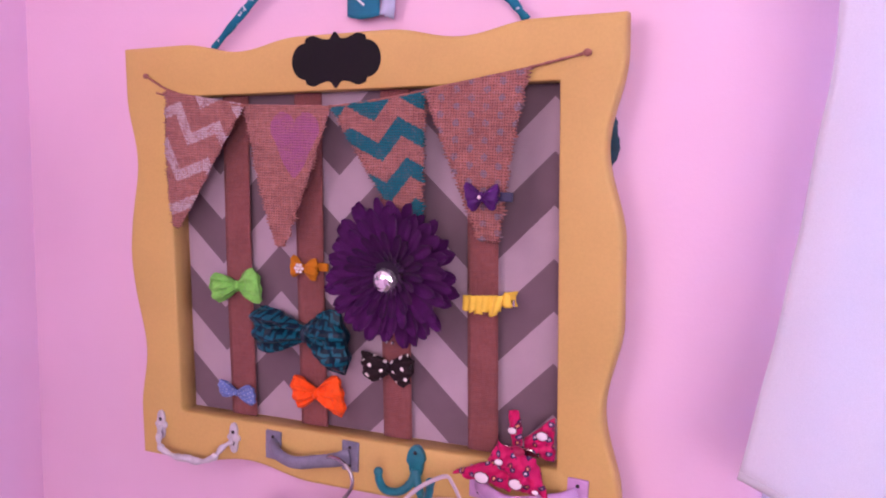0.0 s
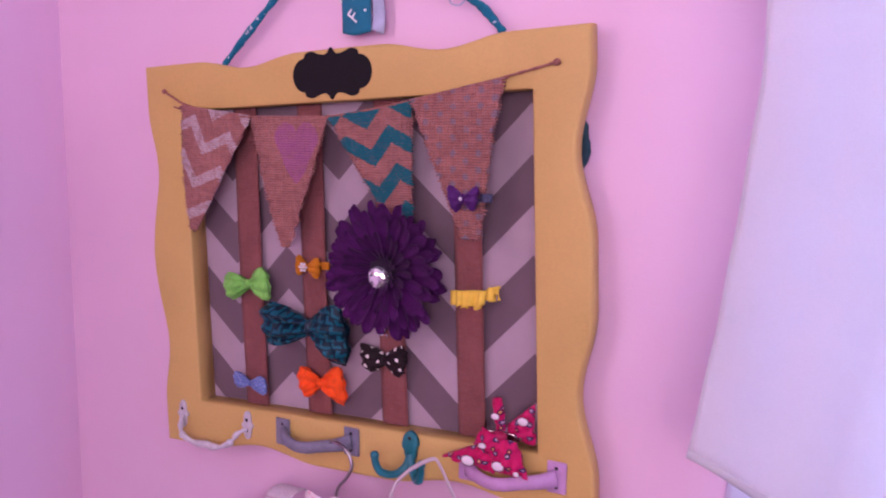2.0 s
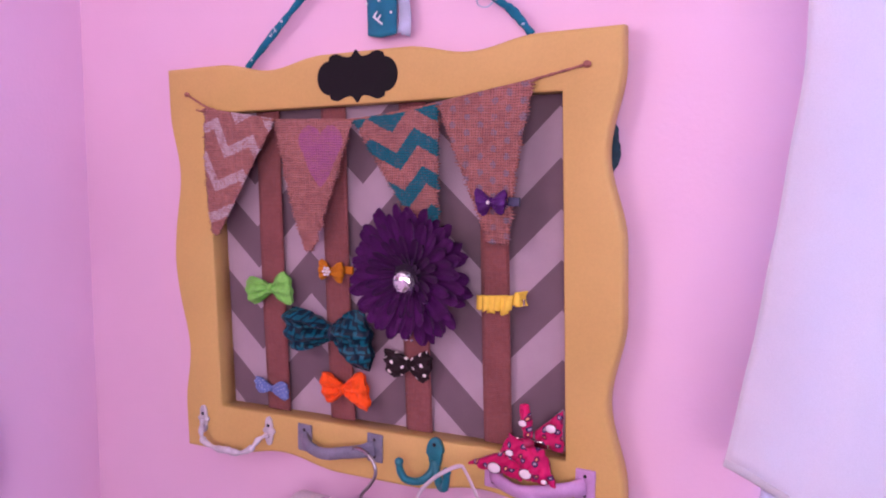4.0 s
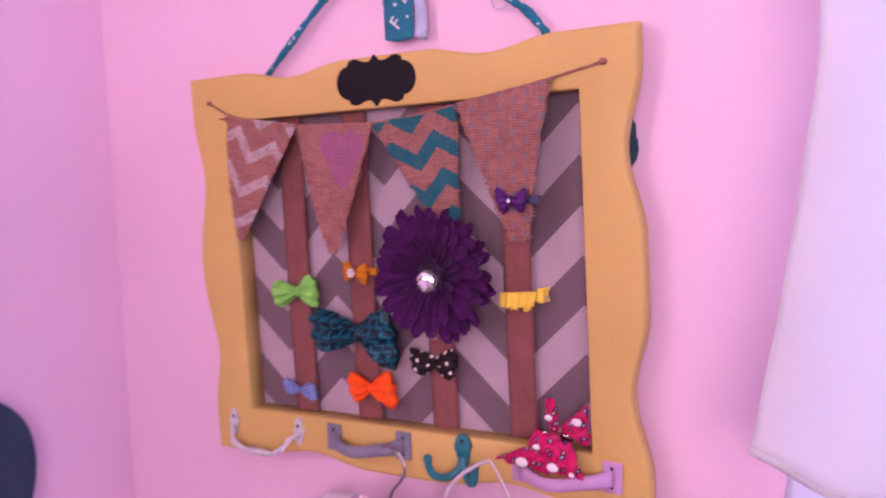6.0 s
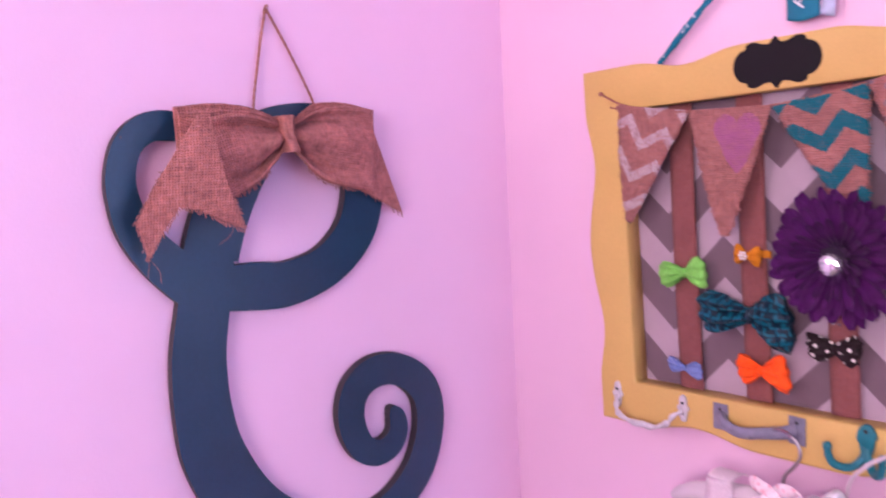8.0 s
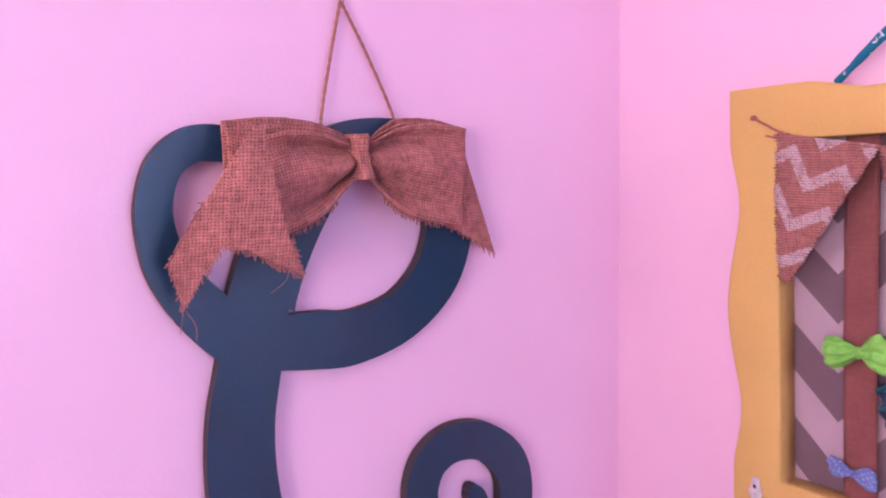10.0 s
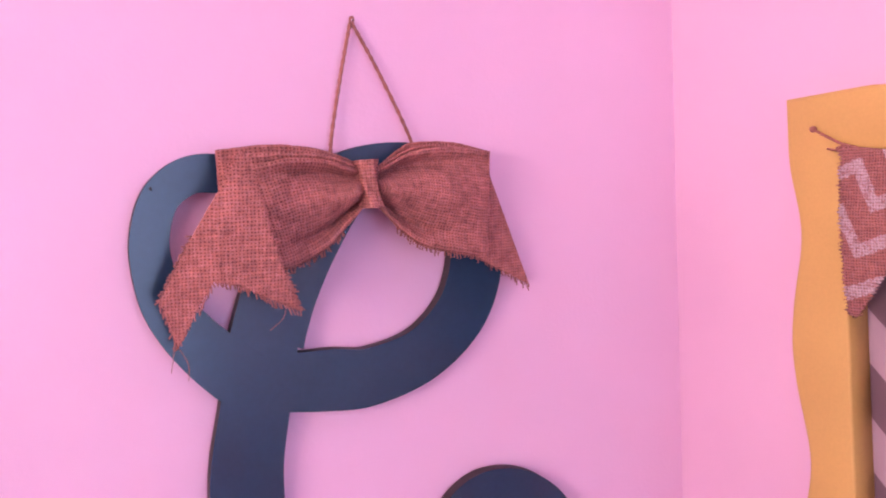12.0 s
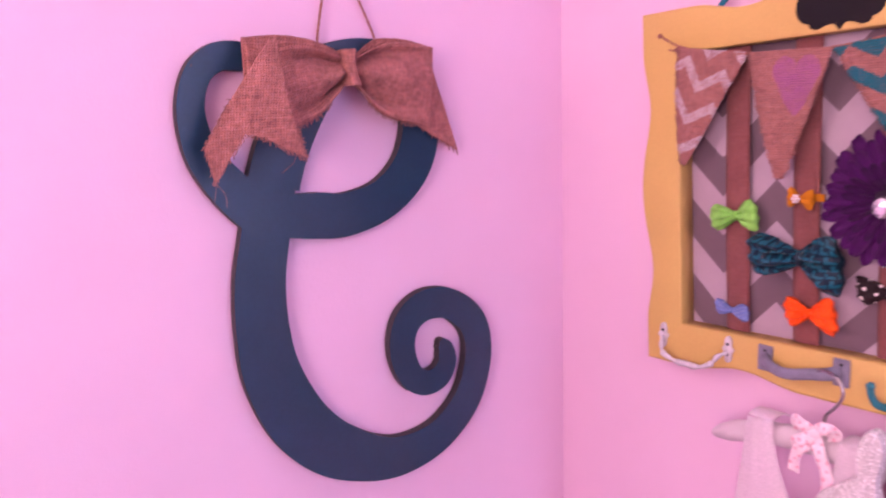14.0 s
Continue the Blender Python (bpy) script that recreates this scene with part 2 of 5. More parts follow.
TRIM = plain("white_gloss_trim", (0.80, 0.80, 0.78), 0.35, 0.04)


def mustard_paint():
    n = Nodes("mustard_chalk_paint")
    at = n.coords("Object")
    big, fine = n.noise(at, 7, 4), n.noise(at, 330, 3)
    tone = n.math("ADD", n.range(big, 0.3, 0.7, 0.94, 1.06), n.range(fine, 0.3, 0.7, -0.03, 0.03))
    n.bump(fine, 0.18, 0.0005)
    return n.done(n.scaled((0.60, 0.395, 0.120), tone), 0.55)


MUSTARD = mustard_paint()


def chevron_cloth():
    n = Nodes("grey_white_chevron_fabric")
    uv = n.coords("UV")
    u, v, _ = n.split(uv)
    mask = zigzag(n, u, v, 0.0885, 0.95, 0.1143, -0.0085, -0.2000)
    tone = n.math("ADD", n.range(n.noise(uv, 18, 4), 0.3, 0.7, 0.93, 1.07), n.range(n.noise(uv, 1400, 2), 0.3, 0.7, -0.1, 0.1))
    colour = n.scaled(n.mix(mask, (0.415, 0.316, 0.378), (0.166, 0.113, 0.138)), tone)
    n.bump(n.noise(uv, 1400, 2), 0.3, 0.0004)
    return n.done(colour, 0.9, sheen=0.1)


CHEVRON = chevron_cloth()
JUTE, JUTE_GAP = (0.40, 0.162, 0.136), (0.17, 0.062, 0.054)
BURLAP_BOW = burlap("bow_burlap", (0.48, 0.178, 0.148), (0.16, 0.050, 0.044), 0.0034, holes=(0.40, 0.84), uneven=1.0)
BURLAP_STRIP = burlap("strip_burlap", (0.30, 0.100, 0.094), (0.22, 0.072, 0.067), 0.0022, uneven=0.35)


def dot_pattern(n, u, v):
    fa = n.math("SUBTRACT", n.math("FRACT", n.math("DIVIDE", u, 0.0175)), 0.5)
    row = n.math("MULTIPLY", n.math("FLOOR", n.math("DIVIDE", u, 0.0175)), 0.5)
    fb = n.math("SUBTRACT", n.math("FRACT", n.math("ADD", n.math("DIVIDE", v, 0.0175), row)), 0.5)
    d = n.math("SQRT", n.math("ADD", n.math("MULTIPLY", fa, fa), n.math("MULTIPLY", fb, fb)))
    return n.math("LESS_THAN", d, 0.22)


BURLAP_WHITE = burlap("burlap_white_chevron", JUTE, JUTE_GAP, pattern=lambda n, u, v: zigzag(n, u, v, 0.032, 0.90, 0.0482, 1.6064, -0.2586, 0.36, (0.934, -0.357)), paint=(0.60, 0.49, 0.53), cover=0.9, worn=0.75)
BURLAP_TEAL = burlap("burlap_teal_chevron", JUTE, JUTE_GAP, pattern=lambda n, u, v: zigzag(n, u, v, 0.0307, 0.77, 0.0454, 1.4181, 0.9254, 0.47, (0.977, 0.214)), paint=(0.005, 0.145, 0.19), cover=1.1, worn=0.25)
BURLAP_DOTS = burlap("burlap_grey_dots", JUTE, JUTE_GAP, pattern=dot_pattern, paint=(0.22, 0.20, 0.27), cover=0.85, worn=0.6)


def heart_pattern(n, u, v):
    """1 inside a heart: two round lobes over a tapering body."""
    x = n.math("ABSOLUTE", n.math("SUBTRACT", u, 0.4870))
    lx, lz = n.math("SUBTRACT", x, 0.0160), n.math("SUBTRACT", v, 1.6175)
    lobe = n.math("LESS_THAN", n.math("ADD", n.math("MULTIPLY", lx, lx), n.math("MULTIPLY", n.math("MULTIPLY", lz, lz), 0.85)), 0.0170 ** 2)
    rise = n.math("MAXIMUM", n.math("DIVIDE", n.math("SUBTRACT", v, 1.5600), 0.0575), 0.0)
    taper = n.math("LESS_THAN", x, n.math("MULTIPLY", n.math("POWER", rise, 0.70), 0.0330))
    return n.math("MAXIMUM", lobe, n.math("MULTIPLY", taper, n.math("LESS_THAN", v, 1.6175)))


BURLAP_HEART = burlap("burlap_pink_heart", JUTE, JUTE_GAP, pattern=heart_pattern, paint=(0.38, 0.12, 0.29), cover=0.85, worn=0.45)
TWINE = plain("jute_twine", (0.33, 0.132, 0.105), 0.9, 0.25, 200, 900, 0.8, 0.001)
CHALK = plain("black_chalkboard_vinyl", (0.008, 0.006, 0.009), 0.7, 0.15, 20, 500, 0.1, sheen=0.01)


def satin_paint(name, colour, rough):
    """Brushed satin paint on a flat board."""
    n = Nodes(name)
    at = n.coords("Object")
    tone = n.math("ADD", n.range(n.noise(at, 7, 3), 0.3, 0.7, 0.90, 1.10), n.range(n.noise(at, 160, 3), 0.3, 0.7, -0.05, 0.05))
    return n.done(n.scaled(colour, tone), rough)


NAVY = satin_paint("slate_blue_painted_wood", (0.011, 0.041, 0.083), 0.24)
WOOD_EDGE = plain("bare_mdf_edge", (0.036, 0.026, 0.032), 0.7, 0.2, 60, 500)
CHALK_WHITE = plain("white_painted_iron", (0.56, 0.52, 0.57), 0.5, 0.16, 90, 500, 0.4, 0.001)
GREY_IRON = plain("grey_blue_painted_iron", (0.20, 0.19, 0.26), 0.5, 0.16, 60, 500, 0.4, 0.001)
TEAL_IRON = plain("teal_painted_iron", (0.012, 0.17, 0.21), 0.42, 0.12, 60, 500, 0.3)
LILAC_IRON = plain("lilac_painted_iron", (0.50, 0.28, 0.52), 0.5, 0.12, 60, 500, 0.3)
SCREW = plain("dark_screw", (0.05, 0.04, 0.045), 0.4, 0.2, metal=0.8)
HOOK_STEEL = plain("dull_steel_wire", (0.46, 0.44, 0.46), 0.3, 0.06, metal=1.0)
STEEL = plain("chrome_wire", (0.62, 0.60, 0.60), 0.22, 0.06, metal=1.0)
PURPLE = plain("purple_petal_silk", (0.066, 0.006, 0.086), 0.85, 0.25, 45, 500, 0.5, 0.0012, sheen=0.05)
# darker copy of the petal silk, with the shade among the inner petals put in
PURPLE_INNER = plain("shaded_purple_inner_petals", (0.040, 0.004, 0.052), 0.88, 0.25, 60, 500, 0.5, 0.0012, sheen=0.05)
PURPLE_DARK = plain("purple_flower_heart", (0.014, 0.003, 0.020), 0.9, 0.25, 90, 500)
CRYSTAL = plain("rhinestone_facets", (0.93, 0.90, 0.94), 0.05, 0.03, bump=0.0, metal=0.82)
PEARL = plain("pearl_beads", (0.80, 0.72, 0.74), 0.2, 0.05, coat=0.5)
GREEN_CLOTH = plain("lime_green_satin", (0.23, 0.60, 0.11), 0.5, 0.16, 90, 330, 0.8, 0.003, sheen=0.05)
ORANGE_CLOTH = plain("neon_orange_cloth", (0.98, 0.095, 0.006), 0.5, 0.16, 120, 330, 0.9, 0.003, sheen=0.05)
MUSTARD_CLOTH = plain("amber_felt", (0.50, 0.17, 0.008), 0.85, 0.12, 90, 900, 0.4, sheen=0.05)
YELLOW_CLOTH = plain("yellow_grosgrain", (0.84, 0.58, 0.07), 0.6, 0.08, 90, 900, 0.4, sheen=0.05)
PURPLE_CLOTH = plain("violet_satin", (0.075, 0.012, 0.13), 0.45, 0.2, 90, 700, 0.4, sheen=0.05)
BLUE_CLIP = plain("navy_clip", (0.03, 0.03, 0.09), 0.4, 0.1)
BLUE_DOT = dotted("blue_pin_dot_cloth", (0.14, 0.19, 0.44), (0.40, 0.42, 0.60), 0.0048, 0.0008)
BLACK_DOT = dotted("brown_black_polka_dot_cloth", (0.014, 0.005, 0.008), (0.80, 0.72, 0.70), 0.0140, 0.0023, 0.12)


def teal_satin():
    n = Nodes("teal_satin_with_dark_key_print")
    uv = n.coords("UV")
    u, v, _ = n.split(uv)
    u = n.math("ADD", u, n.math("MULTIPLY", n.noise(uv, 45, 2), 0.010))
    v = n.math("ADD", v, n.math("MULTIPLY", n.noise(uv, 40, 2), 0.010))
    a = n.math("FRACT", n.math("DIVIDE", n.math("ADD", u, n.math("MULTIPLY", n.math("FLOOR", n.math("DIVIDE", v, 0.0095)), 0.0055)), 0.0130))
    b = n.math("FRACT", n.math("DIVIDE", v, 0.0095))
    bar = n.math("MULTIPLY", n.math("LESS_THAN", b, 0.36), n.math("LESS_THAN", a, 0.82))
    post = n.math("MULTIPLY", n.math("LESS_THAN", a, 0.30), n.math("LESS_THAN", b, 0.84))
    mask = n.math("MAXIMUM", bar, post)
    colour = n.mix(mask, n.scaled((0.0015, 0.014, 0.030), n.range(n.noise(uv, 70, 3), 0.3, 0.7, 0.7, 1.3)), (0.003, 0.092, 0.135))
    n.bump(n.noise(uv, 130, 3), 0.35, 0.003)
    return n.done(colour, 0.34, sheen=0.05)


TEAL_SATIN = teal_satin()
TEAL_KNOT = plain("dark_teal_satin", (0.004, 0.022, 0.045), 0.4, 0.2, 120, 700, 0.4)


def pink_print():
    def more(n, uv, colour):
        u, v, _ = n.split(uv)
        for pitch, r, shift, tint in ((0.0155, 0.21, 0.3, (0.04, 0.03, 0.11)), (0.0155, 0.09, 0.3, (0.55, 0.42, 0.50)), (0.0190, 0.17, 0.65, (0.16, 0.010, 0.06)), (0.0190, 0.06, 0.65, (0.75, 0.38, 0.16)), (0.0130, 0.07, 0.45, (0.10, 0.01, 0.05))):
            fa = n.math("SUBTRACT", n.math("FRACT", n.math("ADD", n.math("DIVIDE", u, pitch), shift)), 0.5)
            fb = n.math("SUBTRACT", n.math("FRACT", n.math("ADD", n.math("DIVIDE", v, pitch), shift * 2.3)), 0.5)
            d = n.math("SQRT", n.math("ADD", n.math("MULTIPLY", fa, fa), n.math("MULTIPLY", fb, fb)))
            colour = n.mix(n.math("LESS_THAN", d, r), colour, tint)
        return colour

    return dotted("hot_pink_printed_ribbon", (0.52, 0.006, 0.105), (0.52, 0.006, 0.105), 0.03, 0.001, rough=0.5, more=more)


PINK_PRINT = pink_print()
PINK_DEEP = plain("deep_pink_ribbon", (0.40, 0.006, 0.075), 0.5, 0.25, 160, 700, 0.5, 0.002)
PRINT_WHITE = plain("white_print_patch", (0.80, 0.70, 0.76), 0.5, 0.06)


def fabric_teal(name):
    n = Nodes(name)
    uv = n.coords("UV")
    spots = n.noise(uv, 150, 1)
    colour = n.mix(n.math("GREATER_THAN", spots, 0.66), n.scaled((0.010, 0.15, 0.24), n.range(n.noise(uv, 60, 3), 0.3, 0.7, 0.85, 1.2)), (0.55, 0.58, 0.68))
    n.bump(n.noise(uv, 1500, 2), 0.3, 0.0004)
    return n.done(colour, 0.85, sheen=0.05)


TEAL_CORD = fabric_teal("teal_print_cotton")
TEAL_COTTON = plain("teal_cotton", (0.010, 0.16, 0.25), 0.85, 0.15, 60, 1300, 0.4)
TEAL_DARK = plain("dark_teal_cotton", (0.010, 0.045, 0.065), 0.85, 0.3, 120, 1300, 0.4)
PALE_COTTON = plain("pale_cotton_reverse", (0.42, 0.46, 0.62), 0.85, 0.15, 60, 1300, 0.4)
LETTER_WHITE = plain("white_fabric_print", (0.75, 0.75, 0.78), 0.8, 0.06)


def sheer(name, colour, through, open_weave=0.0):
    n = Nodes(name)
    at = n.coords("Object")
    tone = n.math("ADD", n.range(n.noise(at, 6, 3), 0.3, 0.7, 0.97, 1.03), n.range(n.noise(at, 1300, 2), 0.3, 0.7, -0.04, 0.04))
    col = n.scaled(colour, tone)
    n.bump(n.noise(at, 900, 2), 0.2, 0.0004)
    m = n.done(col, 0.8, sheen=0.05)
    tr = n.t.nodes.new("ShaderNodeBsdfTranslucent")
    n.link(col, tr.inputs[0])
    mixer = n.t.nodes.new("ShaderNodeMixShader")
    mixer.inputs[0].default_value = through
    n.link(n.bsdf.outputs[0], mixer.inputs[1])
    n.link(tr.outputs[0], mixer.inputs[2])
    last = mixer
    if open_weave:
        clear = n.t.nodes.new("ShaderNodeBsdfTransparent")
        last = n.t.nodes.new("ShaderNodeMixShader")
        n.link(n.range(n.noise(at, 420, 2), 0.35, 0.65, open_weave * 0.75, open_weave * 1.25), last.inputs[0])
        n.link(mixer.outputs[0], last.inputs[1])
        n.link(clear.outputs[0], last.inputs[2])
    n.link(last.outputs[0], n.t.nodes["Material Output"].inputs[0])
    return m


CURTAIN = sheer("white_voile", (0.86, 0.85, 0.88), 0.6)
LACE = sheer("pale_lace_net", (0.92, 0.82, 0.88), 0.40, 0.24)
SATIN = plain("pearl_white_satin", (0.62, 0.53, 0.58), 0.32, 0.06, 25, 700, 0.2, sheen=0.05)
RIBBON = dotted("pink_print_satin_ribbon", (0.86, 0.68, 0.74), (0.82, 0.40, 0.50), 0.013, 0.0028, 0.5, 0.4)
PALE_LINING = plain("pale_lilac_lining", (0.55, 0.42, 0.52), 0.5, 0.08, 60, 700)
MAUVE = plain("mauve_leatherette", (0.24, 0.080, 0.145), 0.5, 0.1, 40, 700, 0.3)
STRAP = plain("pale_pink_leatherette_strap", (0.52, 0.43, 0.48), 0.4, 0.08)
DARK_PLUM = plain("plum_zip_tape", (0.10, 0.035, 0.06), 0.7, 0.1)


def glitter():
    n = Nodes("white_glitter_fabric")
    at = n.coords("Object")
    v = n.t.nodes.new("ShaderNodeTexVoronoi")
    n.link(at, v.inputs["Vector"])
    v.inputs["Scale"].default_value = 560
    r, g, b = n.split(v.outputs["Color"])
    tone = n.range(r, 0.0, 1.0, 0.72, 1.12)
    # paler flakes put part of the sparkle into the colour
    colour = n.scaled(n.mix(n.range(g, 0.68, 0.76, 0.0, 1.0), (0.68, 0.62, 0.62), (0.95, 0.92, 0.92)), tone)
    n.bump(b, 0.8, 0.0012)
    m = n.done(colour, n.range(b, 0, 1, 0.12, 0.6))
    n.set(n.bsdf, "Metallic", n.range(g, 0.68, 0.76, 0.0, 0.35))
    return m


GLITTER = glitter()
GLASS = Nodes("window_glass")
GLASS.bsdf.inputs["Transmission Weight"].default_value = 1.0
GLASS.bsdf.inputs["Roughness"].default_value = 0.0
GLASS.bsdf.inputs["IOR"].default_value = 1.45
GLASS = GLASS.m

# ---------------------------------------------------------------- the room
RX, RY, RZ = 3.0, -3.4, 2.44
W1 = (1.17, 2.76, 1.22, 2.26)   # north window: x0, x1, z0, z1
W2 = (1.38, 2.98, 1.42, 2.40)  # added south window, out of view


W3 = (-2.10, -1.20, 1.50, 2.38)  # added west window, out of view: y0, y1, z0, z1
W4 = (-0.70, -0.22, 0.76, 2.20)  # added east window, out of view


def holed_wall(name, across, a0, a1, b0, b1, w):
    """A wall with one window opening. It runs along across ("x" or "y") from a0 to a1 and is b0 to b1 thick."""
    w0, w1, z0, z1 = w
    bm = bmesh.new()
    for p, q, r, t in ((a0, w0, 0, RZ), (w1, a1, 0, RZ), (w0, w1, 0, z0), (w0, w1, z1, RZ)):
        box(*((p, q, b0, b1) if across == "x" else (b0, b1, p, q)), r, t, bm)
    bmesh.ops.remove_doubles(bm, verts=bm.verts, dist=1e-5)
    return tagged(part(name, bm, PINK, smooth=False), "smooth wall painted soft candy pink", "wall", kind="structure")


holed_wall("wall_north", "x", -0.12, RX + 0.12, 0.0, 0.12, W1)
holed_wall("wall_south", "x", -0.12, RX + 0.12, RY - 0.12, RY, W2)
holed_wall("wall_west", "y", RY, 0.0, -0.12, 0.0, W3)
holed_wall("wall_east", "y", RY, 0.0, RX, RX + 0.12, W4)
tagged(part("ceiling", box(-0.12, RX + 0.12, RY - 0.12, 0.12, RZ, RZ + 0.1), WHITE_PAINT, smooth=False), "plain white painted ceiling", "ceiling", kind="structure")
tagged(part("floor", box(-0.12, RX + 0.12, RY - 0.12, 0.12, -0.1, 0), FLOOR_WOOD, smooth=False), "plain oak floor", "floor", kind="structure")


def window(name, w, at, inward, across="x"):
    """A framed window in its opening; at is the place of its panes across the wall, inward the way into the room."""
    x0, x1, z0, z1 = w
    f, zm = 0.045, (z0 + z1) / 2

    def bar(a, b, c, d, lo, hi, bm=None):
        return box(*((a, b, c, d) if across == "x" else (c, d, a, b)), lo, hi, bm)

    mid = ((x0 + x1) / 2, at)
    ob = thing(name, (*(mid if across == "x" else mid[::-1]), z0), "white framed window with clear glass panes", "window", kind="structure")
    bm = bmesh.new()
    for a in ((x0, x0 + f, z0, z1), (x1 - f, x1, z0, z1), (x0 + f, x1 - f, z0, z0 + f), (x0 + f, x1 - f, z1 - f, z1), (x0 + f, x1 - f, zm - f / 2, zm + f / 2)):
        bar(a[0], a[1], at - 0.02, at + 0.02, a[2], a[3], bm)
    part("window_frame", bm, TRIM, ob, smooth=False)
    for lo, hi in ((z0 + f, zm - f / 2), (zm + f / 2, z1 - f)):
        pane = part("pane", bar(x0 + f, x1 - f, at - 0.003, at + 0.003, lo, hi), GLASS, ob, smooth=False)
        pane.visible_shadow = False
    sill = sorted((at + inward * 0.02, at + inward * 0.075))
    part("window_sill", bar(x0, x1, sill[0], sill[1], z0, z0 + 0.02), TRIM, ob, smooth=False)


window("window_1", W1, 0.08, -1)
# three windows out of view, added as openings for the added lamps
window("added_window_south", W2, RY - 0.08, 1)
window("added_window_west", W3, -0.08, 1, "y")
window("added_window_east", W4, RX + 0.08, -1, "y")


# ---------------------------------------------------------------- the curtain
def curtain_point(s, t):
    """s along the width from the free edge, t from the top down to the hem."""
    z = 2.20 - t * (2.20 - 1.342)
    edge = 1.058 - 0.012 * t - 0.040 * max(0.0, (t - 0.55) / 0.45) ** 1.6
    x = edge + s * 1.36
    fold = 0.016 * math.sin(s * 69 + 1.1 + 0.5 * t) + 0.009 * math.sin(s * 37 + 2.0)
    flare = 0.45 + 0.55 * t
    y = -0.150 + fold * flare * min(1.0, s * 12) - 0.012 * t + 0.004 * wobble(s * 3, t * 4, 0, 2.0)
    longer = min(1.0, max(0.0, (s - 0.09) / 0.06))
    z -= (0.025 * min(1.0, s * 16) + 0.045 * longer * longer * (3 - 2 * longer) + 0.003 * math.sin(s * 40) + 0.0025 * wobble(s * 22, 0, 3, 1.0)) * t
    x += 0.0035 * wobble(t * 9, 1, 5, 1.0) * max(0.0, 1 - s * 18)
    return (x, y, z)


curtain = thing("curtain", (1.6, -0.15, 1.33), "sheer white voile curtain with a stitched hem over the window", "curtain")
solid(part("panel", grid(curtain_point, 220, 60), CURTAIN, curtain), 0.0012)
solid(part("hem", grid(lambda s, t: tuple(Vector(curtain_point(s, 1.0 - 0.008 * (1 - t))) + Vector((0, -0.0009, -0.0003))), 220, 2), CURTAIN, curtain, "narrow rolled hem"), 0.0006)


def lining_point(s, t):
    z = 2.17 - t * (2.17 - 0.72)
    return (1.110 + s * 1.30 - 0.145 * t, -0.088 + 0.076 * max(0.0, 1 - s * 28) + 0.010 * math.sin(s * 50) * min(1.0, s * 20) + 0.004 * math.sin(s * 23 + 1), z)


lining = thing("curtain", (1.6, -0.09, 0.72), "longer sheer white under-curtain hanging close to the window", "curtain")
solid(part("panel", grid(lining_point, 160, 20), CURTAIN, lining), 0.001)
rod = thing("curtain_rod", (1.66, -0.12, 2.2), "slim white curtain rod above the window", "curtain rod")
part("rod", sweep([(1.02, -0.12, 2.21), (1.86, -0.12, 2.21), (2.96, -0.12, 2.21)], 0.009), TRIM, rod)
for x in (1.03, 2.94):
    part("bracket", sweep([(x, -0.12, 2.21), (x, -0.05, 2.205), (x, 0.0, 2.20)], 0.006), TRIM, rod)
    part("finial", ball((x - 0.02 if x < 1.5 else x + 0.02, -0.12, 2.21), 0.014), TRIM, rod)

# ---------------------------------------------------------------- the hair-bow board
CX, CZ, ROLL = 0.554, 1.459, radians(2.2)
FRONT, BACK = -0.036, -0.004


def on_board(u, v, y):
    """Board coordinates (right, up from its middle) into the room."""
    return Vector((CX + u * math.cos(ROLL) - v * math.sin(ROLL), y, CZ + u * math.sin(ROLL) + v * math.cos(ROLL)))


HU, HV, OU, OV, FOOT = 0.3245, 0.2665, 0.2555, 0.2030, 0.0025


def dip(a, middle, half):
    return 0.5 + 0.5 * math.cos(math.pi * min(1.0, abs(abs(a) - middle) / half))


def outer(q):
    """The scalloped outline of the board: q runs once round from 0 to 4, a side for each unit."""
    side, f = int(q) % 4, q - int(q)
    if side == 0:
        u = -HU + 2 * HU * f
        return u, HV - 0.0125 * dip(u, 0.145, 0.085)
    if side == 1:
        v = HV - (2 * HV + FOOT) * f
        return HU - 0.0025 - 0.0180 * dip(v, 0.135, 0.095), v
    if side == 2:
        u = HU - 2 * HU * f
        return u, -HV - FOOT + 0.0135 * dip(u, 0.150, 0.095)
    v = -HV - FOOT + (2 * HV + FOOT) * f
    return -HU + 0.0125 * dip(v, 0.125, 0.085) - 0.006 * dip(v, 0.0, 0.07), v


def inner(q, grow=0.0):
    side, f = int(q) % 4, q - int(q)
    a, b = OU + grow, OV + grow
    return ((-a + 2 * a * f, b), (a, b - 2 * b * f), (a - 2 * a * f, -b), (-a, -b + 2 * b * f))[side]


def ring_of(fn, y, pull=0.0):
    got = []
    for k in range(4 * 56):
        u, v = fn(k / 56)
        got.append(on_board(u * (1 - pull / HU), v * (1 - pull / HV), y))
    return got


board = thing("hair_bow_board", (CX, BACK, CZ - HV), "mustard-yellow scalloped wooden hair bow frame with a chevron panel", "hair bow holder")
eased = lambda g: (lambda q: inner(q, g))
RIM = -0.0165
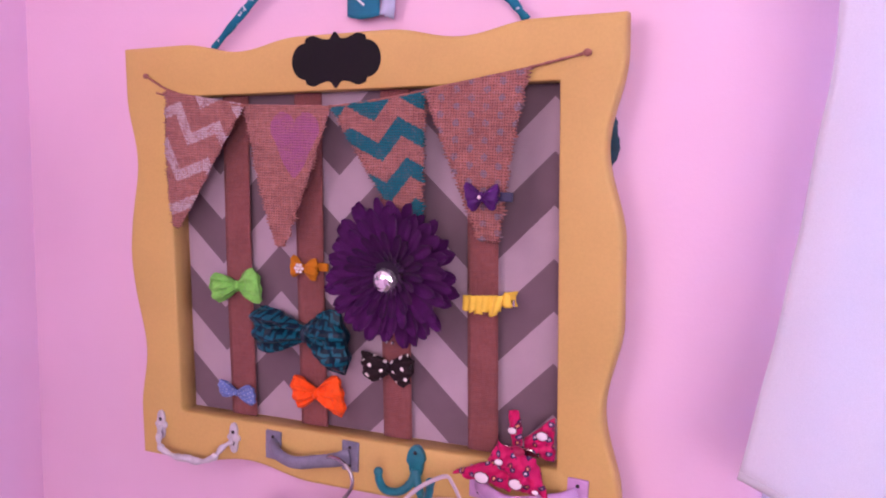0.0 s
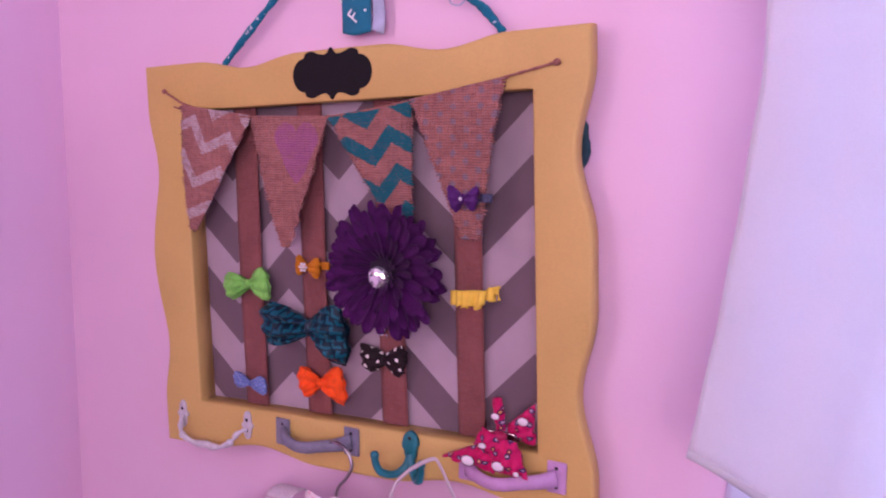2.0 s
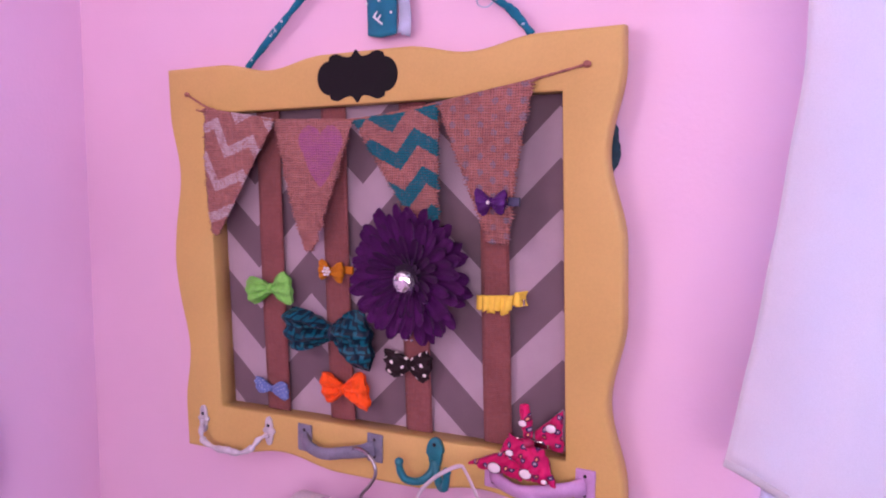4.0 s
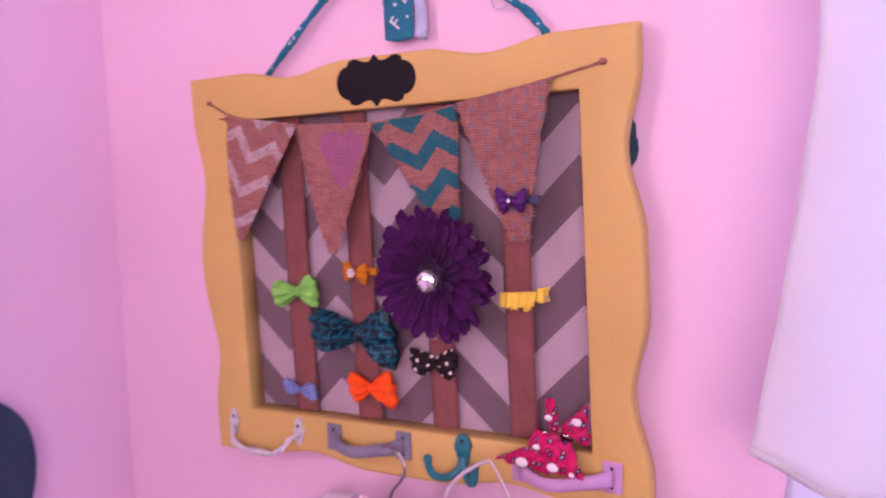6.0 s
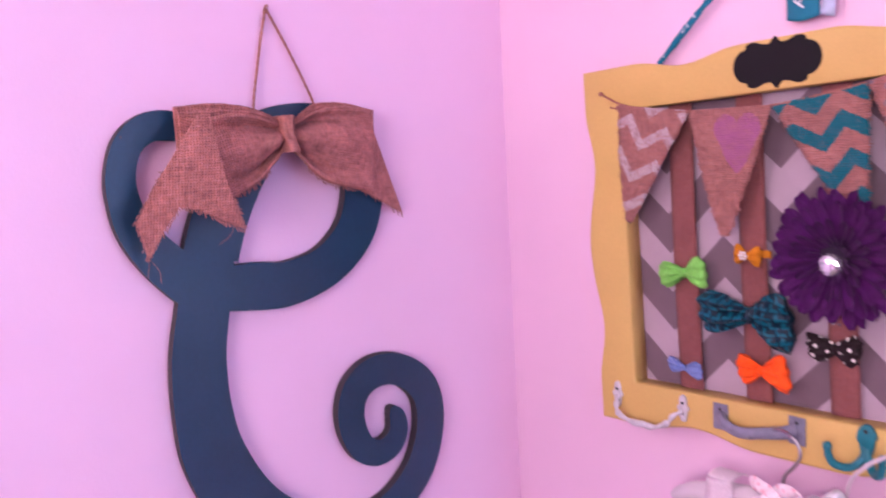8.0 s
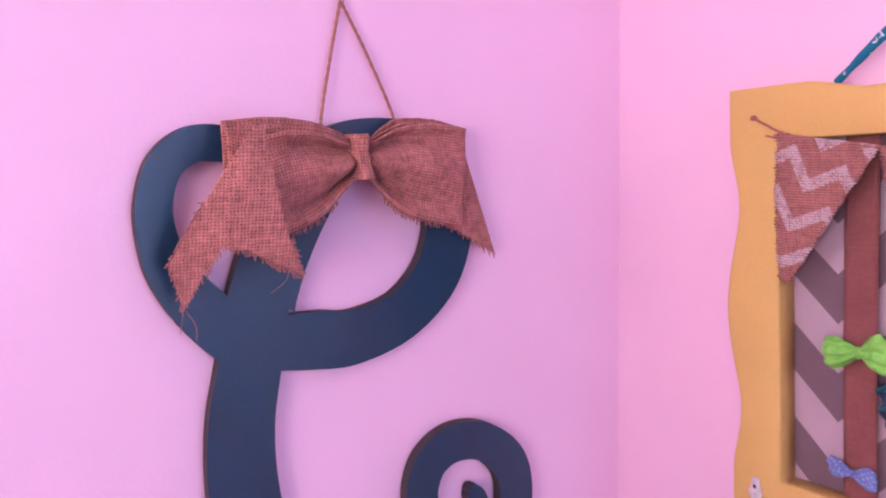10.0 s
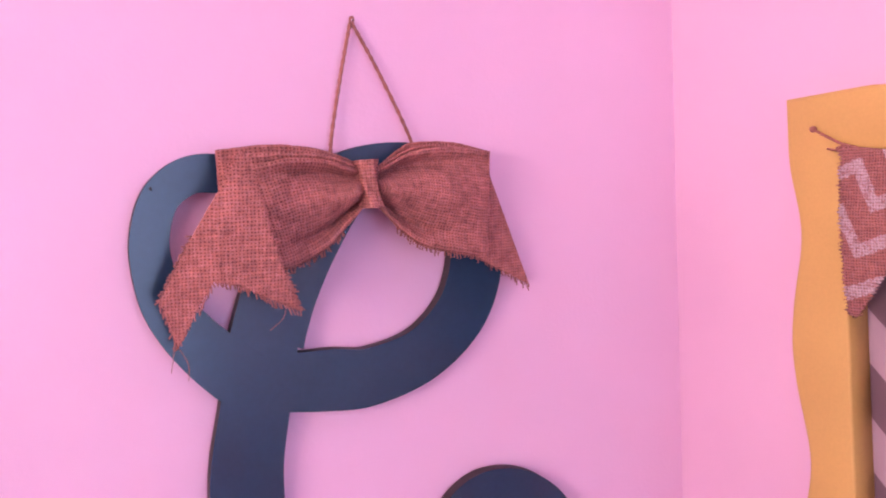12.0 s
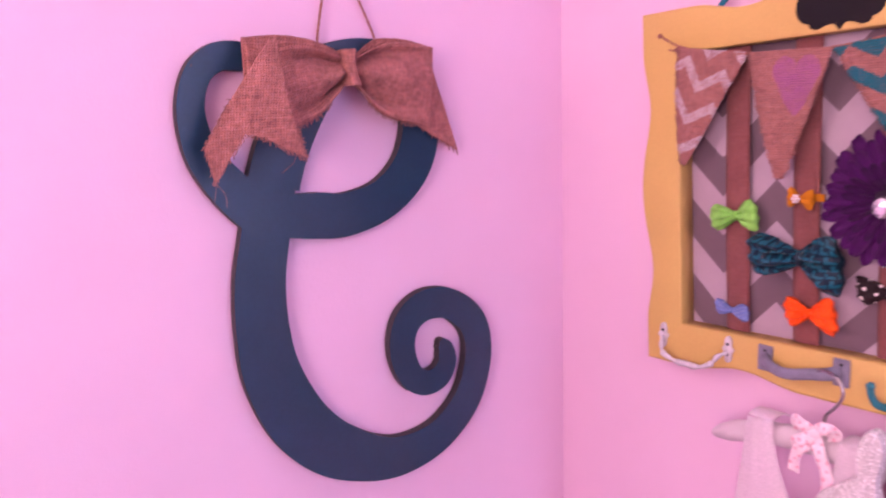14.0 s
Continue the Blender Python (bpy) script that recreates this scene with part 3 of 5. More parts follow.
part("wooden_frame", loft([
    ring_of(eased(0.0), BACK), ring_of(eased(0.014), BACK), ring_of(eased(0.014), RIM), ring_of(outer, RIM, 0.001), ring_of(outer, RIM - 0.001), ring_of(outer, FRONT + 0.0050),
    ring_of(outer, FRONT + 0.0026, 0.0006), ring_of(outer, FRONT + 0.0010, 0.0019), ring_of(outer, FRONT + 0.0002, 0.0038), ring_of(outer, FRONT, 0.0060), ring_of(eased(0.0025), FRONT), ring_of(eased(0.0006), FRONT + 0.0008), ring_of(eased(0.0), FRONT + 0.003)], closed_rings=True),
    MUSTARD, board, "mustard-yellow painted wood with scalloped edges")
part("backing_panel", grid(lambda s, t: on_board(-0.262 + 0.524 * s, -0.209 + 0.418 * t, -0.0065 - 0.0006 * wobble(s * 3, t * 3, 1, 2.0)), 30, 24,
                           uv=lambda s, t: (-0.262 + 0.524 * s, -0.209 + 0.418 * t)), CHEVRON, board, "grey and white chevron cotton")
for u, w, seed in ((-0.1680, 0.0388, 1), (-0.0610, 0.0380, 2), (0.0555, 0.0370, 3), (0.1640, 0.0360, 4)):
    def strip_point(s, t, u=u, w=w, seed=seed):
        edge = 0.0006 * wobble(seed, t * 60, s, 1.0)
        return on_board(u + (s - 0.5) * w + edge + 0.002 * (t - 0.5), -0.206 + 0.412 * t, -0.0140 - 0.0025 * math.sin(math.pi * t) + 0.0012 * (2 * s - 1) ** 2)
    solid(part("ribbon_strip", grid(strip_point, 6, 60, uv=lambda s, t, u=u, w=w: (u + s * w, t * 0.412)), BURLAP_STRIP, board, "brown burlap ribbon strip"), 0.0014)

# black label with a bracket outline
def label_outline():
    def top(x):
        a = abs(x)
        if a < 0.0405:
            return 0.0232 + 0.0085 * math.exp(-((a / 0.0048) ** 2)) + 0.0052 * math.exp(-(((a - 0.030) / 0.0105) ** 2))
        return 0.0205 * math.sqrt(max(0.0, 1 - ((a - 0.0405) / 0.0180) ** 2))

    xs = [0.0585 * math.cos(math.pi * k / 90) for k in range(91)]
    return [(x, top(x)) for x in xs] + [(x, -top(x)) for x in xs[-2:0:-1]]


bm = bmesh.new()
ring = [on_board(-0.0065 + x, 0.2365 + z, FRONT - 0.0009) for x, z in label_outline()]
back = [p + Vector((0, 0.0012, 0)) for p in ring]
loft([back, ring], bm, caps=True)
part("chalkboard_label", bm, CHALK, board, "blank black chalkboard label with a bracket outline", smooth=False)


def screw(at, parent, r=0.0026):
    part("screw", ball(at, r, squash=(1, 0.45, 1)), SCREW, parent)


# white ornate pull
def pull_plate(x, z, material, parent, h=0.036):
    out = []
    for k in range(32):
        a = math.tau * k / 32
        r = h * 0.56 * (0.36 + 0.64 * abs(math.sin(a)) ** 5 + 0.20 * abs(math.cos(a)) ** 8)
        out.append((x + r * math.cos(a) * 0.9, z + r * math.sin(a)))
    part("mount_plate", plate(out, FRONT - 0.0032, FRONT + 0.0002, edge=0.001), material, parent)
    screw((x, FRONT - 0.0036, z + h * 0.22), parent)
    screw((x, FRONT - 0.0036, z - h * 0.20), parent)


pull = part("drawer_pull", ball((0.334, FRONT - 0.020, 1.1935), 0.0062, squash=(2.1, 1, 0.8)), CHALK_WHITE, board, "white ornate cast-iron pull")
pull_plate(0.274, 1.223, CHALK_WHITE, pull)
pull_plate(0.394, 1.226, CHALK_WHITE, pull)
bail = smoothed([(0.274, FRONT - 0.004, 1.220), (0.281, FRONT - 0.014, 1.213), (0.290, FRONT - 0.020, 1.200), (0.312, FRONT - 0.021, 1.1935), (0.334, FRONT - 0.020, 1.1925),
                 (0.358, FRONT - 0.021, 1.1945), (0.378, FRONT - 0.020, 1.204), (0.386, FRONT - 0.014, 1.216), (0.394, FRONT - 0.004, 1.222)], 8)
part("bail", sweep(bail, lambda s: 0.0034 + 0.0009 * math.cos(s * math.pi * 14) + 0.0012 * math.exp(-((s - 0.5) / 0.12) ** 2)), CHALK_WHITE, pull)
for f in (0.25, 0.75):
    p = bail[int(f * (len(bail) - 1))]
    part("bead", ball(p, 0.0052), CHALK_WHITE, pull)


def cast_pull(x0, z0, x1, z1, material, label):
    """A square-footed cast pull with a bar that sags a little."""
    m = ((x0 + x1) / 2, (z0 + z1) / 2)
    ob = part("drawer_pull", ball((m[0], FRONT - 0.022, m[1] - 0.012), 0.0048, squash=(1.2, 1, 1)), material, board, label)
    for x, z in ((x0, z0), (x1, z1)):
        foot = part("mount_plate", box(x - 0.0115, x + 0.0115, FRONT - 0.0035, FRONT + 0.0002, z - 0.0185, z + 0.0185), material, ob, smooth=False)
        rounded(foot, 0.0026, 3)
        screw((x, FRONT - 0.0038, z + 0.011), ob, 0.0022)
        screw((x, FRONT - 0.0038, z - 0.011), ob, 0.0022)
    path = smoothed([(x0 + 0.002, FRONT - 0.003, z0 - 0.001), (x0 + 0.014, FRONT - 0.015, z0 - 0.003), (x0 + 0.036, FRONT - 0.021, z0 - 0.007), (m[0], FRONT - 0.022, m[1] - 0.0085),
                     (x1 - 0.036, FRONT - 0.021, z1 - 0.007), (x1 - 0.014, FRONT - 0.015, z1 - 0.003), (x1 - 0.002, FRONT - 0.003, z1 - 0.001)], 8)
    part("bar", sweep(path, lambda s: 0.0078 + 0.0028 * abs(2 * s - 1) ** 3, 14, flat=0.62), material, ob)
    return ob


cast_pull(0.4555, 1.228, 0.566, 1.2345, GREY_IRON, "grey-blue painted cast-iron pull")
cast_pull(0.731, 1.236, 0.842, 1.2435, LILAC_IRON, "lilac painted cast-iron pull")

# teal double coat hook
hook = part("double_hook", plate([(0.6535 + 0.0120 * math.cos(a) * (1.0 if math.sin(a) > 0 else 0.75), 1.2440 + 0.0205 * math.sin(a)) for a in (math.tau * k / 28 for k in range(28))], FRONT - 0.0055, FRONT + 0.0002, edge=0.0015), TEAL_IRON, board, "teal painted double coat hook")
screw((0.6535, FRONT - 0.006, 1.2560), hook, 0.0026)
for d in (-1, 1):
    path = smoothed([(0.6535, FRONT - 0.004, 1.236), (0.6545 + 0.004 * d, FRONT - 0.008, 1.2215), (0.655 + 0.014 * d, FRONT - 0.018, 1.2125), (0.655 + 0.026 * d, FRONT - 0.030, 1.2165), (0.6555 + 0.031 * d, FRONT - 0.036, 1.2285), (0.656 + 0.032 * d, FRONT - 0.038, 1.2400)], 7)
    prong = part("prong", sweep(path, lambda s: 0.0052 - 0.0008 * s), TEAL_IRON, hook)
    part("prong_tip", ball(path[-1], 0.0056), TEAL_IRON, prong)

# hanging cord of teal print cotton, with its nail and its tail behind the board
cord = [on_board(-0.196, 0.262, -0.016), (0.400, -0.018, 1.7590), (0.442, -0.018, 1.7960), (0.500, -0.016, 1.8470), (0.553, -0.014, 1.8940)]
cord_r = [on_board(0.214, 0.268, -0.016), (0.736, -0.018, 1.7600), (0.713, -0.018, 1.7770), (0.640, -0.016, 1.8300), (0.557, -0.014, 1.8940)]


def cord_mesh(points, r):
    line = smoothed(points, 12)
    n = len(line) - 1
    acc = [0.0]
    for a, b in zip(line, line[1:]):
        acc.append(acc[-1] + float(np.linalg.norm(np.array(b) - np.array(a))))

    def f(s, t):
        i = min(int(round(s * n)), n)
        p, q = Vector(line[i]), Vector(line[min(i + 1, n)]) - Vector(line[max(i - 1, 0)])
        q.normalize()
        a = Vector((0, 1, 0))
        a = (a - a.dot(q) * q).normalized()
        b = q.cross(a)
        ang = t * math.tau + s * 9
        rr = r * (1 + 0.16 * math.sin(2 * ang) + 0.08 * math.sin(s * 60))
        return p + rr * (0.7 * math.cos(t * math.tau) * a + math.sin(t * math.tau) * b)

    return grid(f, n, 12, wrap=True, uv=lambda s, t: (acc[min(int(round(s * n)), n)], t * 0.02))


part("hanging_cord", cord_mesh(cord, 0.0048), TEAL_CORD, board, "teal printed cotton hanging cord")
part("hanging_cord", cord_mesh(cord_r, 0.0048), TEAL_CORD, board, "teal printed cotton hanging cord")
part("cord_tail", cord_mesh([on_board(0.280, 0.178, -0.008), on_board(0.300, 0.166, -0.008), on_board(0.3045, 0.148, -0.008), on_board(0.3035, 0.126, -0.008), on_board(0.288, 0.102, -0.008)], 0.0052), TEAL_DARK, board, "looped end of the teal cord behind the board")
nail = thing("nail", (0.555, 0, 1.895), "small steel nail in the pink wall", "nail")
part("shank", sweep([(0.555, 0.004, 1.894), (0.555, -0.010, 1.895), (0.555, -0.024, 1.896)], 0.0016), STEEL, nail)
part("head", ball((0.555, -0.024, 1.896), 0.004, squash=(1, 0.4, 1)), STEEL, nail)


def tag_point(s, t):
    x = 0.5425 + 0.041 * s + 0.004 * (1 - t) * (s - 0.5)
    return (x, -0.020 - 0.005 * math.sin(math.pi * s) - 0.003 * math.sin(t * 5), 1.895 - 0.150 * t - 0.004 * math.sin(math.pi * s) * t)


cloth = thing("fabric_tail", (0.563, -0.02, 1.745), "teal cotton fabric tail with white letters hanging from the nail", "fabric strip")
solid(part("strip", grid(tag_point, 14, 30, uv=lambda s, t: (0.04 * s, 0.15 * t)), TEAL_COTTON, cloth), 0.0016)
solid(part("fold", grid(lambda s, t: (0.582 + 0.016 * s + 0.004 * math.sin(9 * t), -0.018 + 0.006 * s - 0.003 * math.sin(6 * t + s * 3), 1.893 - (0.146 + 0.006 * s) * t + 0.004 * wobble(s * 9, 0, 0, 1.0)), 8, 30, uv=lambda s, t: (0.02 * s, 0.15 * t)), PALE_COTTON, cloth, "pale reverse side of the fabric"), 0.0014)


def lettering(text, size, m, material, parent, depth=0.0003):
    data = bpy.data.curves.new("lettering", "FONT")
    data.body, data.size, data.extrude, data.align_x, data.align_y = text, size, depth, "CENTER", "CENTER"
    tmp = bpy.data.objects.new("lettering", data)
    me = bpy.data.meshes.new_from_object(tmp)
    me.transform(m)
    me.transform(Matrix.Translation(-base_of(parent)))
    me.materials.append(material)
    bpy.data.objects.remove(tmp)
    ob = new("lettering", me)
    ob.parent = parent
    return ob


lettering("F", 0.024, pose(0.5650, -0.0268, 1.7620, 90, 0, 0) @ pose(0, 0, 0, 0, 0, 52), LETTER_WHITE, cloth)
lettering("E", 0.024, pose(0.5760, -0.0268, 1.7920, 90, 0, 0) @ pose(0, 0, 0, 0, 0, 48), LETTER_WHITE, cloth)
for x, z, r in ((0.5630, 1.7845, 0.0022), (0.5455, 1.7810, 0.0018), (0.5800, 1.7690, 0.0018)):
    part("printed_dot", ball((x, -0.0252, z), r, squash=(1, 0.4, 1)), LETTER_WHITE, cloth)
twist = thing("thread_loop", (0.703, -0.016, 1.77), "small loop of clear thread on the hanging cord", "thread")
part("loop", sweep(smoothed([(0.712, -0.020, 1.778), (0.700, -0.022, 1.786), (0.691, -0.020, 1.780), (0.693, -0.018, 1.770), (0.704, -0.018, 1.768), (0.713, -0.019, 1.775)], 6), 0.0009, 6), PALE_COTTON, twist)

# ---------------------------------------------------------------- bunting
bunting = thing("pennant_bunting", (0.545, FRONT, 1.48), "jute twine bunting with four painted burlap pennants strung across the frame", "bunting")
string = [(0.2585, FRONT - 0.002, 1.6785), (0.276, FRONT - 0.003, 1.6700), (0.299, FRONT - 0.004, 1.6605), (0.348, FRONT - 0.004, 1.6495), (0.412, FRONT - 0.004, 1.6430), (0.474, FRONT - 0.004, 1.6410), (0.534, FRONT - 0.004, 1.6430),
          (0.603, FRONT - 0.004, 1.6520), (0.651, FRONT - 0.004, 1.6605), (0.724, FRONT - 0.004, 1.6740), (0.767, FRONT - 0.004, 1.6835), (0.8295, FRONT - 0.002, 1.6985)]
line = smoothed(string, 10)
part("twine", sweep(line, lambda s: 0.0014 + 0.0003 * math.sin(s * 420), 8), TWINE, bunting)
part("twine_knot", ball(string[0], 0.0034, squash=(1.3, 0.8, 1)), TWINE, bunting)
part("twine_knot", ball(string[-1], 0.0040, squash=(1.2, 0.8, 1)), TWINE, bunting)
part("twine_end", sweep(smoothed([(0.297, FRONT - 0.004, 1.661), (0.288, FRONT - 0.004, 1.656), (0.277, FRONT - 0.003, 1.6575)], 5), 0.0012, 6), TWINE, bunting)
for at in (0.412, 0.535):
    z = min(line, key=lambda p: abs(p[0] - at))[2]
    part("knot", ball((at, FRONT - 0.005, z), 0.0024), TWINE, bunting)


def pennant(xa, za, xb, zb, tip, blunt, material, seed, label, curl=0.006, back=0.0):
    def place(s, t):
        frac = 1 - t * (1 - blunt)
        mx, mz = (xa + xb) / 2, (za + zb) / 2
        x = (mx + (tip[0] - mx) * t) + (s - 0.5) * (xb - xa) * frac
        z = (mz + (tip[1] - mz) * t) + (s - 0.5) * (zb - za) * (1 - t)
        y = FRONT - 0.0045 + (back - 0.0005) * t - curl * math.sin(math.pi * t) * (0.5 + 0.5 * math.sin(s * 3.0 + seed)) - 0.0012 * wobble(x, z, seed, 60.0)
        return x, y, z

    def f(s, t):
        x, y, z = place(s, t)
        if s in (0.0, 1.0):
            x += (1 if s == 1 else -1) * ((0.0058 * (int(t * 90 + 0.5) % 2)) * (0.45 + 1.6 * abs(wobble(t * 40, seed, s, 1.0))) + 0.0035 * wobble(t * 17, seed, s, 1.0))
        if t == 1.0:
            z += 0.006 * wobble(s * 9, seed, 3, 1.0)
        return (x, y, z)

    ob = solid(part("pennant", grid(f, 16, 90, uv=lambda s, t: place(s, t)[::2]), material, bunting, label), 0.0012)
    bm = bmesh.new()
    rng = random.Random(seed)
    for k in range(130):
        side = rng.choice((0.0, 1.0))
        t = rng.random()
        p = Vector(place(side, t))
        d = (1 if side else -1)
        q = p + Vector((d * rng.uniform(0.001, 0.0050), rng.uniform(-0.0015, 0.0008), rng.uniform(-0.003, 0.0015)))
        sweep([p, (p + q) / 2 + Vector((0, 0, rng.uniform(-0.0006, 0.0006))), q], 0.00028, 3, bm)
    tagged(part("frayed_threads", bm, TWINE, ob), kind="stuff")
    return place, ob


pennant(0.2950, 1.6600, 0.4135, 1.6450, (0.3085, 1.490), 0.07, BURLAP_WHITE, 1, "burlap pennant with a white painted chevron")
pennant(0.4155, 1.6445, 0.5345, 1.6440, (0.4680, 1.478), 0.09, BURLAP_HEART, 2, "burlap pennant with a pink painted heart")
pennant(0.5360, 1.6435, 0.6530, 1.6600, (0.6370, 1.503), 0.16, BURLAP_TEAL, 3, "burlap pennant with a teal painted chevron", 0.003, 0.014)
pennant(0.6530, 1.6625, 0.7700, 1.6850, (0.7330, 1.504), 0.17, BURLAP_DOTS, 4, "burlap pennant with grey painted dots", 0.010)


# ---------------------------------------------------------------- hair bows
STRIP_Y = -0.0178


def wing_mesh(root, tip_low, tip_high, thick, pinch=0.22, ripple=0.3, seed=0, nu=26, nv=48, lean=0.0, crumple=0.3, scallop=0.03, pleats=9.0):
    """A puffed fabric loop from the knot at root out to the rounded edge from tip_low to tip_high, pleated towards the knot."""
    root, lo, hi = Vector(root), Vector(tip_low), Vector(tip_high)
    end = (lo + hi) / 2
    half = (hi - lo) / 2
    length = (end - root).length

    def f(s, t):
        a = t * math.tau
        k = math.cos(a)
        grow = pinch + (1 - pinch) * math.sin(min(1.0, s * 1.08) * math.pi / 2) ** 1.15
        belly = 0.30 + 0.95 * math.sin(math.pi * min(1, s * 0.90)) ** 0.8
        if s > 0.9:
            belly *= math.sqrt(max(0.0, 1 - ((s - 0.9) / 0.105) ** 2)) * 0.75 + 0.25
        c = root + (end - root) * s
        up = half * grow * k * (1 + scallop * math.sin(6 * a + seed) * s)
        fan = math.sin(k * pleats + seed) * (0.25 + 0.75 * (1 - s)) + 0.5 * math.sin(k * pleats * 1.9 + 2 * seed) * (1 - s)
        out = -thick * belly * (math.sin(a) + (ripple if math.sin(a) > 0 else -ripple) * fan * min(1.0, s * 6 + 0.3))
        edge = (end - root) * s * s * (0.07 - 0.17 * k ** 4 + 0.05 * wobble(k * 1.7, seed, 0, 1.0) + scallop * math.sin(9 * k + seed))
        crease = thick * crumple * (wobble(c.x * 90 + k * 1.3, seed, c.z * 90, 1.0) + 0.7 * wobble(c.x * 170, k * 3.1 + seed, math.sin(a) * 1.5, 1.0)) * math.sin(math.pi * min(1, s * 1.05))
        return c + up + edge + Vector((0, out + lean * s + crease, 0))

    bm = grid(f, nu, nv, wrap=True, uv=lambda s, t: (s * length, math.cos(t * math.tau) * half.length * (0.5 + 0.5 * s)))
    bm.faces.new(list(bm.verts)[-nv:])
    return bm


def hair_bow(label, centre, left, right, material, thick=0.006, knot=0.006, knot_material=None, y=STRIP_Y, ripple=0.3, seed=0, clip=STEEL, pinch=0.22, lean=-0.002, crumple=0.3, scallop=0.03, pleats=9.0):
    """left and right: (x, z) of the lower and the upper corner of each wing."""
    cy = y - thick - 0.002
    cx, cz = centre
    ob = thing("hair_bow", (cx, y, cz), label, "hair bow", "hair bows on the board")
    for k, (lo, hi) in enumerate((left, right)):
        part("loop", wing_mesh((cx, cy, cz), (lo[0], cy, lo[1]), (hi[0], cy, hi[1]), thick, pinch, ripple, seed + 2.3 * k, lean=lean, crumple=crumple, scallop=scallop, pleats=pleats), material, ob)
    bm = bmesh.new()
    sweep([(cx, cy, cz - knot * 1.05), (cx, cy - 0.001, cz - knot * 0.5), (cx, cy - 0.0015, cz), (cx, cy - 0.001, cz + knot * 0.5), (cx, cy, cz + knot * 1.05)],
          lambda s: knot * (0.62 + 0.25 * math.sin(math.pi * s)), 12, bm, flat=1.35)
    part("knot", bm, knot_material or material, ob)
    x0, x1 = cx - 0.020, cx + 0.020
    c = part("clip", box(x0, x1, y - 0.0026, y + 0.0008, cz - 0.0035, cz + 0.0035), clip, ob, "metal hair clip", smooth=False)
    rounded(c, 0.0008)
    return ob


hair_bow("lime-green satin hair bow clipped on a burlap strip", (0.394, 1.421), ((0.359, 1.396), (0.353, 1.433)), ((0.430, 1.402), (0.422, 1.446)), GREEN_CLOTH, 0.0075, 0.0055, seed=1, crumple=0.5, ripple=0.42)
amber = hair_bow("small amber felt hair bow with a pearl bead flower", (0.489, 1.4515), ((0.473, 1.440), (0.474, 1.467)), ((0.508, 1.437), (0.510, 1.465)), MUSTARD_CLOTH, 0.0045, 0.004, seed=2)
bm = bmesh.new()
for k in range(7):
    a = math.tau * k / 6
    r = 0.0046 if k < 6 else 0
    ball((0.4865 + r * math.cos(a), STRIP_Y - 0.0125, 1.4515 + r * math.sin(a)), 0.0024, bm, 1)
part("pearl_flower", bm, PEARL, amber, "pearl bead flower")
rounded(part("clip_end", box(0.508, 0.521, STRIP_Y - 0.004, STRIP_Y, 1.449, 1.459), MUSTARD_CLOTH, amber, smooth=False), 0.001)
hair_bow("large teal satin hair bow with a dark key print", (0.500, 1.3735), ((0.436, 1.345), (0.426, 1.402)), ((0.561, 1.331), (0.548, 1.408)), TEAL_SATIN, 0.0130, 0.0080, TEAL_KNOT, seed=3.4, ripple=0.60, pinch=0.30, lean=-0.004, crumple=0.55, scallop=0.05, pleats=7.0)
hair_bow("neon-orange hair bow clipped on a burlap strip", (0.513, 1.301), ((0.486, 1.279), (0.477, 1.319)), ((0.552, 1.277), (0.545, 1.327)), ORANGE_CLOTH, 0.0085, 0.0058, seed=4.2, crumple=0.5, ripple=0.42)
hair_bow("small blue pin-dot hair bow near the strip's foot", (0.389, 1.2815), ((0.366, 1.273), (0.362, 1.296)), ((0.418, 1.268), (0.414, 1.294)), BLUE_DOT, 0.0045, 0.0032, seed=5.1)
hair_bow("dark brown polka-dot hair bow", (0.609, 1.3455), ((0.582, 1.326), (0.574, 1.361)), ((0.634, 1.326), (0.640, 1.364)), BLACK_DOT, 0.0055, 0.0046, seed=6.0, ripple=0.25, pinch=0.42, scallop=0.09)
violet = hair_bow("small violet satin hair bow on a navy clip", (0.7285, 1.5515), ((0.716, 1.536), (0.709, 1.566)), ((0.744, 1.538), (0.748, 1.566)), PURPLE_CLOTH, 0.0055, 0.0042, y=-0.0445, seed=7.3, clip=BLUE_CLIP)
rounded(part("clip_end", box(0.747, 0.761, -0.0490, -0.0450, 1.5475, 1.5575), BLUE_CLIP, violet, "navy clip end", smooth=False), 0.001)
part("bead", ball((0.7285, -0.0600, 1.5515), 0.0022), PEARL, violet)


# yellow ruffled clip
PLEATS = ((0.0000, 0.0160, 0.003), (0.0085, 0.0175, 0.009), (0.0165, 0.0215, 0.004), (0.0235, 0.0165, 0.010), (0.0310, 0.0215, 0.005), (0.0385, 0.0185, 0.010), (0.0465, 0.0135, 0.003))


def pleat(k):
    """One flat fold of the ruffled ribbon, leaning over the one before it."""
    x0, drop, proud = PLEATS[k]

    def f(s, t):
        x = 0.6985 + x0 + 0.0098 * s + 0.0016 * math.sin(2.1 * k) * t
        y = STRIP_Y - 0.005 - proud * math.sin(math.pi * (0.15 + 0.75 * s)) * (0.35 + 0.65 * t) - 0.0012 * k % 0.003
        return (x, y, 1.4400 + 0.105 * (x - 0.6985) - drop * t - 0.0016 * math.sin(3 * s + 1.7 * k) * t)

    return f


yel = thing("hair_clip", (0.730, STRIP_Y, 1.43), "yellow grosgrain ruffle hair clip on a burlap strip", "hair clip", "hair bows on the board")
for k in range(len(PLEATS)):
    solid(part("ruffle", grid(pleat(k), 8, 8), YELLOW_CLOTH, yel), 0.0008)
